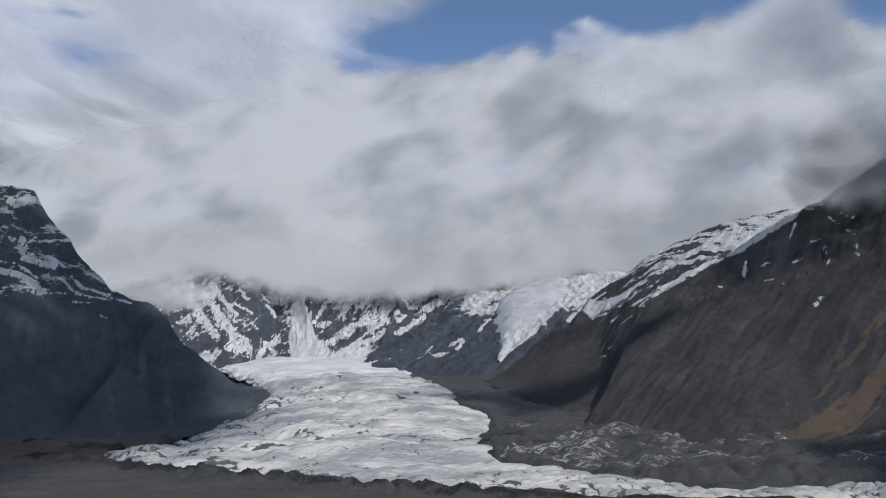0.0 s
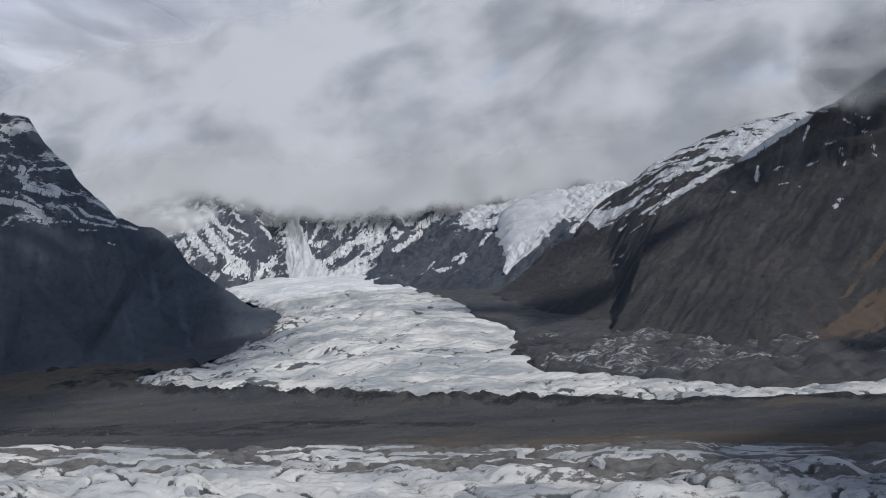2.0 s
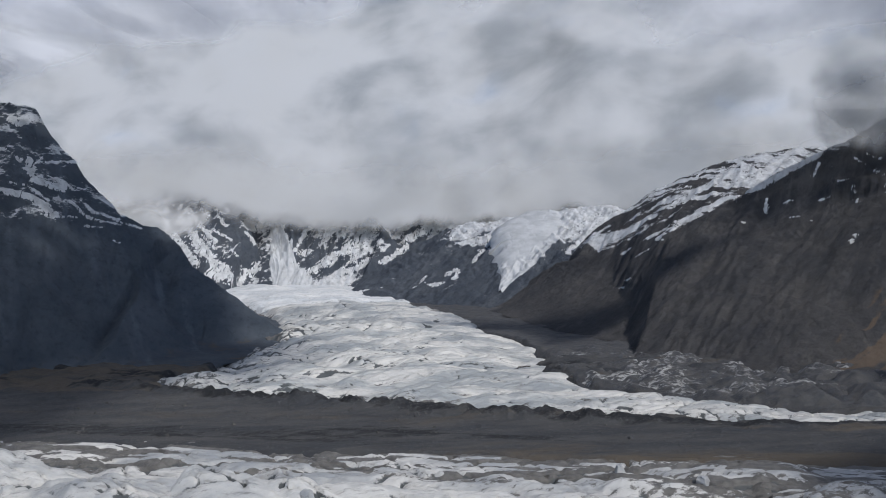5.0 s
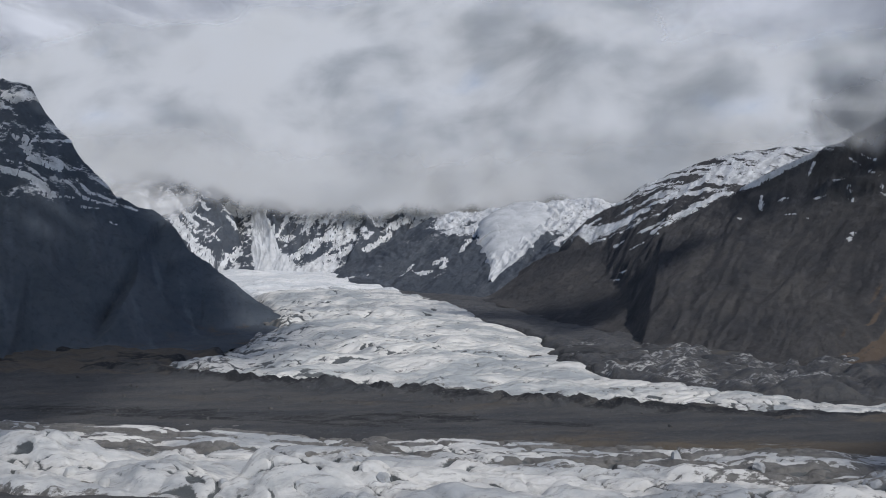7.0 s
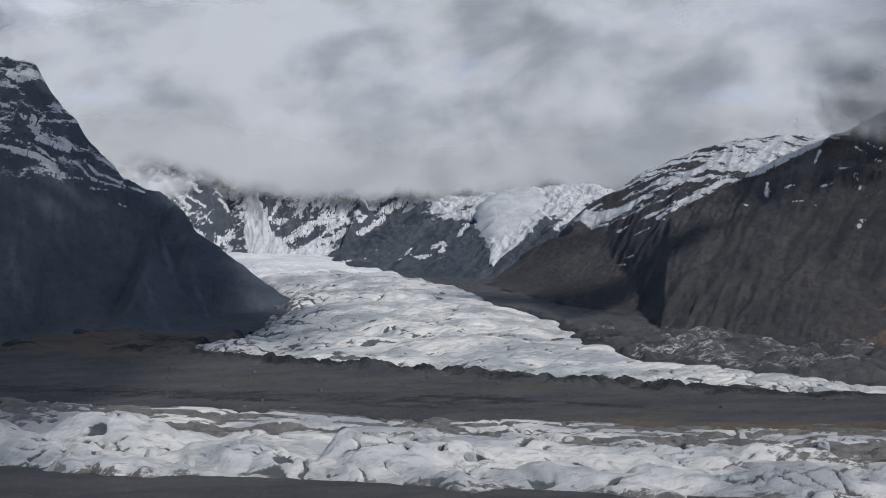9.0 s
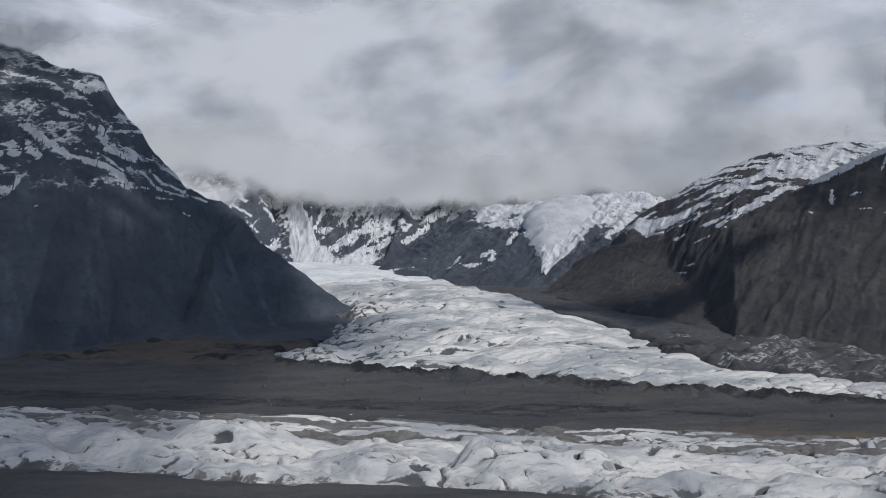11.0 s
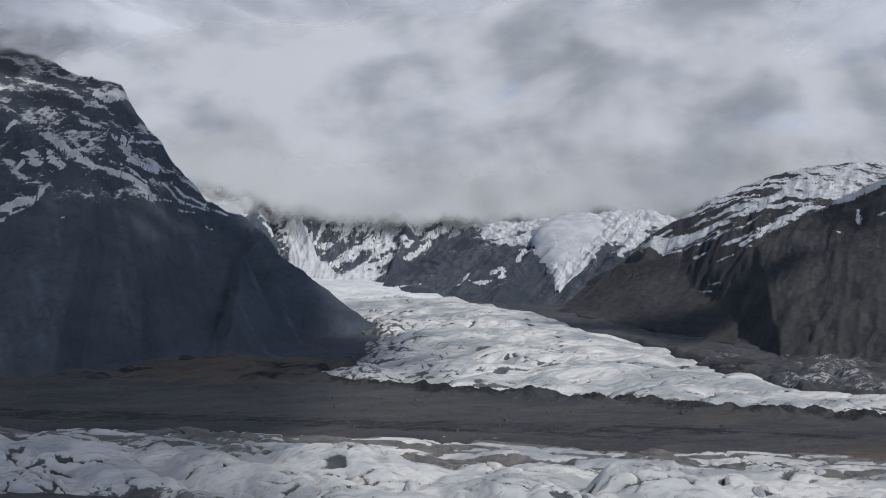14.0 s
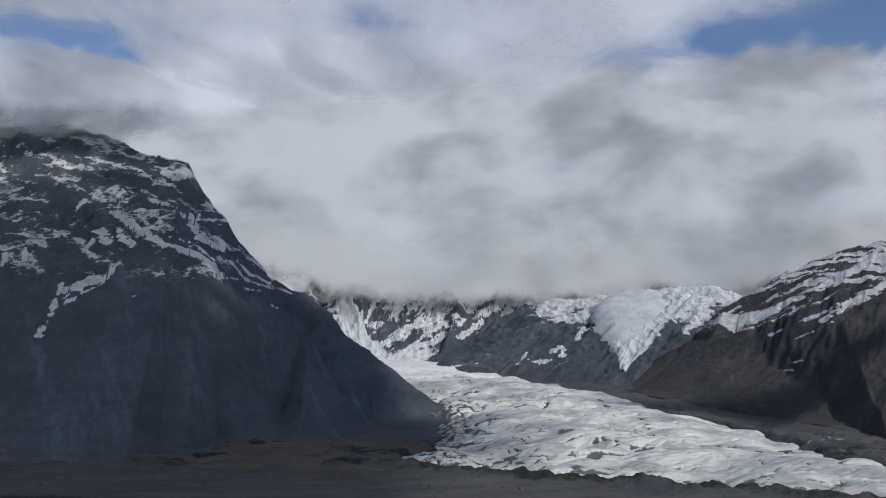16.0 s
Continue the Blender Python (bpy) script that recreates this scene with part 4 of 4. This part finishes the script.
# holes in the deck: place, size and how clear they are
HOLES = ((66, 982, 124, 70, 2.2), (200, 922, 55, 36, 0.8), (-434, 1365, 42, 40, 0.9), (-457, 1500, 40, 36, 0.5), (-840, 1285, 100, 48, 1.5), (-690, 1335, 120, 26, 0.9), (-438, 985, 90, 40, 0.7), (-445, 1070, 60, 36, 0.6), (-656, 1230, 60, 36, 0.6))
cx, cy = mesh_at(-3200, 3200, -1800, 2300, 25)
deck_end = np.interp(cx, [-1600, -1000, -700, -300, 60, 300, 450, 900, 1600], [1900, 1720, 1540, 1230, 1080, 1100, 1010, 1000, 900])
for lift, mat, label in ((0, cloud_deck, "broken white and grey cloud deck with gaps of blue sky"), (-16, cloud_mist, "thin grey mist under the cloud deck"), (-34, cloud_mist, "ragged wisps of mist below the clouds")):
    cz = cloud_base(cx, cy) + lift + 34 * fbm(cx, cy * 0.7, 300, 4, 231 + lift)
    cover = 1.3 - 2.0 * step(-140, 120, cy - deck_end + 120 * fbm(cx, cy, 260, 3, 233))
    tear = 1 + 1.5 * fbm(cx, cy, 130, 4, 239, 0.65)
    for hx, hy, rx, ry, much in HOLES:
        cover = cover - tear * much * gap(cx, cy, hx, hy, rx, ry)
    # added opening, mostly out of view, cut so sun falls on the glaciers
    kx, ky = cx - 105, cy - 50
    clear = step(930, 830, ky) * step(-200, 120, kx + 130 * step(620, 360, ky) + 35 * step(130, -20, ky)) * step(260, 190, kx - 260 * step(500, 320, ky) * (1 - 0.7 * step(80, -40, ky)))
    # second added opening, cut to let sun reach the east mountain
    aside = cx - 0.62 * cy
    open_east = step(-140, -70, aside) * step(440, 350, aside) * step(330, 430, cy) * step(980, 900, cy)
    cover = cover - 1.75 * np.maximum(clear, open_east) - 1.5 * gap(kx, ky, 650, 450, 120, 110)
    if lift:
        cover = cover - 0.75 + lift * 0.004 + 0.5 * fbm(cx, cy, 300, 3, 243 + lift)
    thick = 0.42 + 0.75 * fbm(cx, cy, 330, 4, 245) + 0.22 * step(-500, 500, cx) - 0.13 - 0.45 * gap(cx, cy, -450, 950, 380, 330)
    strips("cloud", (0, 900, 480 + lift), label, "cloud", (("cloud_underside", "grey underside of the cloud deck", 96), ("cloud_edge", "torn bright edge of the cloud deck", None)), cx, cy, cz, cover > -0.5, (("cover", cover), ("thick", thick)), mat)


def bank(line, out, material, label, seed, base, soft, top, shade=0.40, lean=0.62, fade=0.8, swell=(45, 260, 251)):
    """Billowing cloud along a line of x, y and foot height, out metres towards the valley; it thickens over soft metres above base and thins out round top."""
    p = np.array(line, float)
    run = np.concatenate([[0], np.cumsum(np.hypot(*np.diff(p[:, :2], axis=0).T))])
    cell = 12 if top > 400 else 7
    u, v = np.meshgrid(np.arange(0, run[-1], cell), np.arange(base - soft - 50, top * 1.3 + 60, cell))
    spread = np.linspace(-70, 70, 9)
    x, y, foot = (sum(np.interp(u + d, run, p[:, k]) for d in spread) / 9 for k in range(3))
    dx, dy = np.gradient(x, axis=1), np.gradient(y, axis=1)
    length = np.hypot(dx, dy)
    bulge = swell[0] * fbm(u, v, swell[1], 2, swell[2]) - lean * v
    x, y = x - 0.40 * bulge + dy / length * out, y - 0.92 * bulge - dx / length * out
    rag = 34 * fbm(u, 0.6 * v, 130, 5, seed + 3, 0.6)
    cover = -0.5 + 1.9 * step(base - soft, base + soft, v + rag)
    cover = cover - 2.2 * step(fade * top, 1.1 * top, v + 0.14 * top * np.exp(-(((x - 1150) / 300) ** 2)) + 0.12 * top * fbm(u, v, 0.35 * top, 3, seed + 7))
    end = min(150, 0.25 * run[-1])
    cover = cover - 2.2 * step(end, 0, u + 60 * fbm(u, v, 90, 3, seed + 9)) - 2.2 * step(run[-1] - end, run[-1], u + 60 * fbm(u, v, 90, 3, seed + 11))
    thick = shade + 0.65 * fbm(u, v * 1.3, 330, 4, seed + 5) + 0.24 * step(-500, 500, x) - 0.14
    half = len(v) // 3
    return strips("cloud", (float(x[0].mean()), float(y[0].mean()), float(foot.mean())), label, "cloud", (("cloud_base", "soft ragged cloud base", half), ("cloud_crown", "pale rounded upper cloud", None)), x, y, foot + v, cover > -0.6, (("cover", cover), ("thick", thick)), material)


BANK = [(-2600, 2700, 300), (-1500, 2560, 280), (-900, 2400, 262), (-667, 2345, 285), (-560, 2330, 280), (-460, 2345, 226), (-400, 2345, 214), (-112, 2270, 209), (60, 2225, 208), (200, 2120, 212), (330, 2040, 220), (480, 1960, 226), (700, 1860, 236), (1300, 1600, 270), (2600, 1200, 300)]
bank(BANK, 0, cloud_bank, "tall bank of white cloud covering the far summits", 251, 24, 46, 800)
bank(BANK, 14, cloud_fringe, "soft ragged mist hanging from the base of the cloud bank", 261, 4, 40, 330, 0.3, 0.62, 0.1)
PUFF = [(-900, 1930, 225), (-700, 1900, 205), (-610, 1890, 190), (-550, 1900, 180), (-480, 1960, 200)]
for k, out in enumerate((0, 30)):
    bank(PUFF, out, cloud_puff, "pale puff of cloud lying behind the slate ridge", 301 + 20 * k, 14, 30, 130 - 25 * k, 0.2, 0.2, 0.2, (12, 90, 303))
WEST_CAP = [(-1600, 1640, 452), (-1150, 1560, 432), (-930, 1500, 425), (-830, 1462, 424), (-740, 1440, 428), (-640, 1450, 440)]
for k, out in enumerate((0, 22, 44)):
    bank(WEST_CAP, out, cloud_cap, "grey mist drifting round the slate summit", 341 + 20 * k, 8 + 5 * k, 34, 80, 0.35, 0.1, 0.35, (12, 90, 343))
EAST_CAP = [(440, 1260, 300), (520, 1165, 272), (580, 1090, 262), (680, 1000, 266), (820, 900, 290), (1150, 760, 330)]
for k, out in enumerate((0, 24, 48)):
    bank(EAST_CAP, out, cloud_cap, "dark grey cloud clinging to the brown summit", 401 + 20 * k, 4 + 8 * k, 40, 200, 0.75, 0.1, 0.15, (12, 90, 403))

# ---- ice blocks, boulders, stones and meltwater ----
def shard(seed, sx, sy, sz, rough, chips):
    """An angular block with uneven broken faces, standing on z = 0."""
    rng = random.Random(seed)
    bm = bmesh.new()
    bmesh.ops.create_cube(bm, size=1)
    bmesh.ops.subdivide_edges(bm, edges=bm.edges[:], cuts=chips, use_grid_fill=True)
    lean = (rng.uniform(-0.3, 0.3), rng.uniform(-0.2, 0.2))
    for v in bm.verts:
        p = v.co.normalized().lerp(v.co, 0.62)
        n = noise.noise_vector(p * 2.3 + Vector((seed * 3.1, 0, 0)))
        p = p + n * rough
        taper = 1 - 0.35 * (p.z + 0.5)
        v.co = Vector((p.x * sx * taper + lean[0] * (p.z + 0.5) * sz, p.y * sy * taper + lean[1] * (p.z + 0.5) * sz, (p.z + 0.36) * sz))
    me = bpy.data.meshes.new("block")
    bm.to_mesh(me)
    bm.free()
    return me


def main_ice_height(x, y):
    i = int(round((x - mx[0, 0]) / 1.25))
    j = int(round((y + SKEW * x - mw[0, 0]) / 1.25))
    return float(mz[j, i])


SERACS = ((-12, 515, 5, 5, 7), (-387, 544, 8, 6, 6), (-364, 522, 6, 6, 6), (-293, 508, 7, 6, 5), (-202, 483, 7, 6, 6), (-101, 462, 8, 6, 6), (31, 490, 6, 6, 5), (-435, 546, 7, 6, 5))
for k, (x, y, sx, sy, sz) in enumerate(SERACS):
    me = shard(40 + k, sx, sy, sz, 0.16, 4)
    me.materials.append(valley_ice)
    block = new("ice_block", me)
    under(block, main_glacier)
    block.matrix_basis = pose(x, y, main_ice_height(x, y) - 1.3, 0, 0, 37 * k)
    tagged(block, "jagged grey-white ice block with cracked sides")

stone_grey = Nodes("stone_grey", 0.9, 0.25)
stone_tone = stone_grey.mix(stone_grey.ramp(stone_grey.noise(2.5, 8, 0.7), 0.35, 0.65), (0.045, 0.045, 0.048), (0.10, 0.096, 0.09))
stone_grey = stone_grey.surface(stone_tone, stone_grey.bump(stone_grey.noise(1.0, 6, 0.7), 0.7, 0.3))
boulder_shapes = []
for k in range(4):
    me = shard(70 + k, 1, 0.8, 0.75, 0.2, 3)
    me.materials.append(stone_grey)
    boulder_shapes.append(me)
rng = random.Random(5)
spots = [(-125, 720.5, 5.0), (-133, 729, 3.0), (-118, 724, 2.4)]
while len(spots) < 44:
    x, w = rng.uniform(-780, 240), rng.choice((rng.uniform(575, 690), rng.uniform(655, 715), rng.uniform(700, 820)))
    if inside_tributary(np.array(x), np.array(w - SKEW * x)) < -6:
        spots.append((x, w - SKEW * x, rng.uniform(1.3, 3.4)))
for k, (x, y, size) in enumerate(spots):
    z = float(moraine_shape(np.array(x), np.array(y + SKEW * x))[0])
    boulder = new("boulder", boulder_shapes[k % 4])
    boulder.matrix_basis = pose(x, y, z - 0.12 * size, 0, 0, rng.uniform(0, 360)) @ Matrix.Diagonal((size, size, size, 1))
    tagged(boulder, "grey angular boulder lying on the gravel moraine", "boulder", "boulders on the moraine")

# loose stones over the moraine, one mesh of small chips
count = 5000
sx_ = np.random.uniform(-800, 260, count)
sw_ = np.where(np.random.rand(count) < 0.5, np.random.uniform(570, 720, count), np.random.uniform(680, 860, count))
keep_ = inside_tributary(sx_, sw_ - SKEW * sx_) < -3
sx_, sw_ = sx_[keep_], sw_[keep_]
sz_ = moraine_shape(sx_, sw_)[0]
size_ = 0.3 + 0.9 * np.random.rand(len(sx_)) ** 3
chip = np.array([(1, 0, 0), (0.1, 0.9, 0.1), (-0.9, 0.2, 0), (-0.1, -1, 0.1), (0.2, 0.1, 0.8), (0, 0, -0.4)])
chip_faces = np.array([(0, 1, 4), (1, 2, 4), (2, 3, 4), (3, 0, 4), (1, 0, 5), (2, 1, 5), (3, 2, 5), (0, 3, 5)])
turn_ = np.random.uniform(0, 2 * np.pi, len(sx_))
cos_, sin_ = np.cos(turn_)[:, None], np.sin(turn_)[:, None]
px = (chip[:, 0] * cos_ - chip[:, 1] * sin_) * size_[:, None] + sx_[:, None]
py = (chip[:, 0] * sin_ + chip[:, 1] * cos_) * size_[:, None] + (sw_ - SKEW * sx_)[:, None]
pz = chip[:, 2] * size_[:, None] + sz_[:, None] + 0.05
stones_mesh = bpy.data.meshes.new("stones")
stones_mesh.from_pydata(np.stack([px, py, pz], -1).reshape(-1, 3).tolist(), [], (chip_faces[None] + 6 * np.arange(len(sx_))[:, None, None]).reshape(-1, 3).tolist())
stones_mesh.materials.append(stone_grey)
tagged(new("stones", stones_mesh), "loose grey stones scattered over the moraine", "stones", kind="stuff")

# meltwater at the tongue of the side glacier
water = Nodes("meltwater", 0.08, 0.5)
water = water.surface(water.mix(water.noise(6, 4), (0.10, 0.15, 0.15), (0.16, 0.22, 0.21)))
bm = bmesh.new()
ring = [bm.verts.new((19 * (1 + 0.25 * math.sin(3 * a + 1)) * math.cos(a), 9 * (1 + 0.3 * math.sin(2 * a)) * math.sin(a), 0)) for a in (2 * math.pi * k / 40 for k in range(40))]
bm.faces.new(ring)
me = bpy.data.meshes.new("pond")
bm.to_mesh(me)
bm.free()
me.materials.append(water)
pond = new("pond", me)
pond.matrix_basis = pose(-352, 1046, 4.2, 0, 0, -20)
tagged(pond, "small grey-green meltwater pond between ice and gravel", "pond")
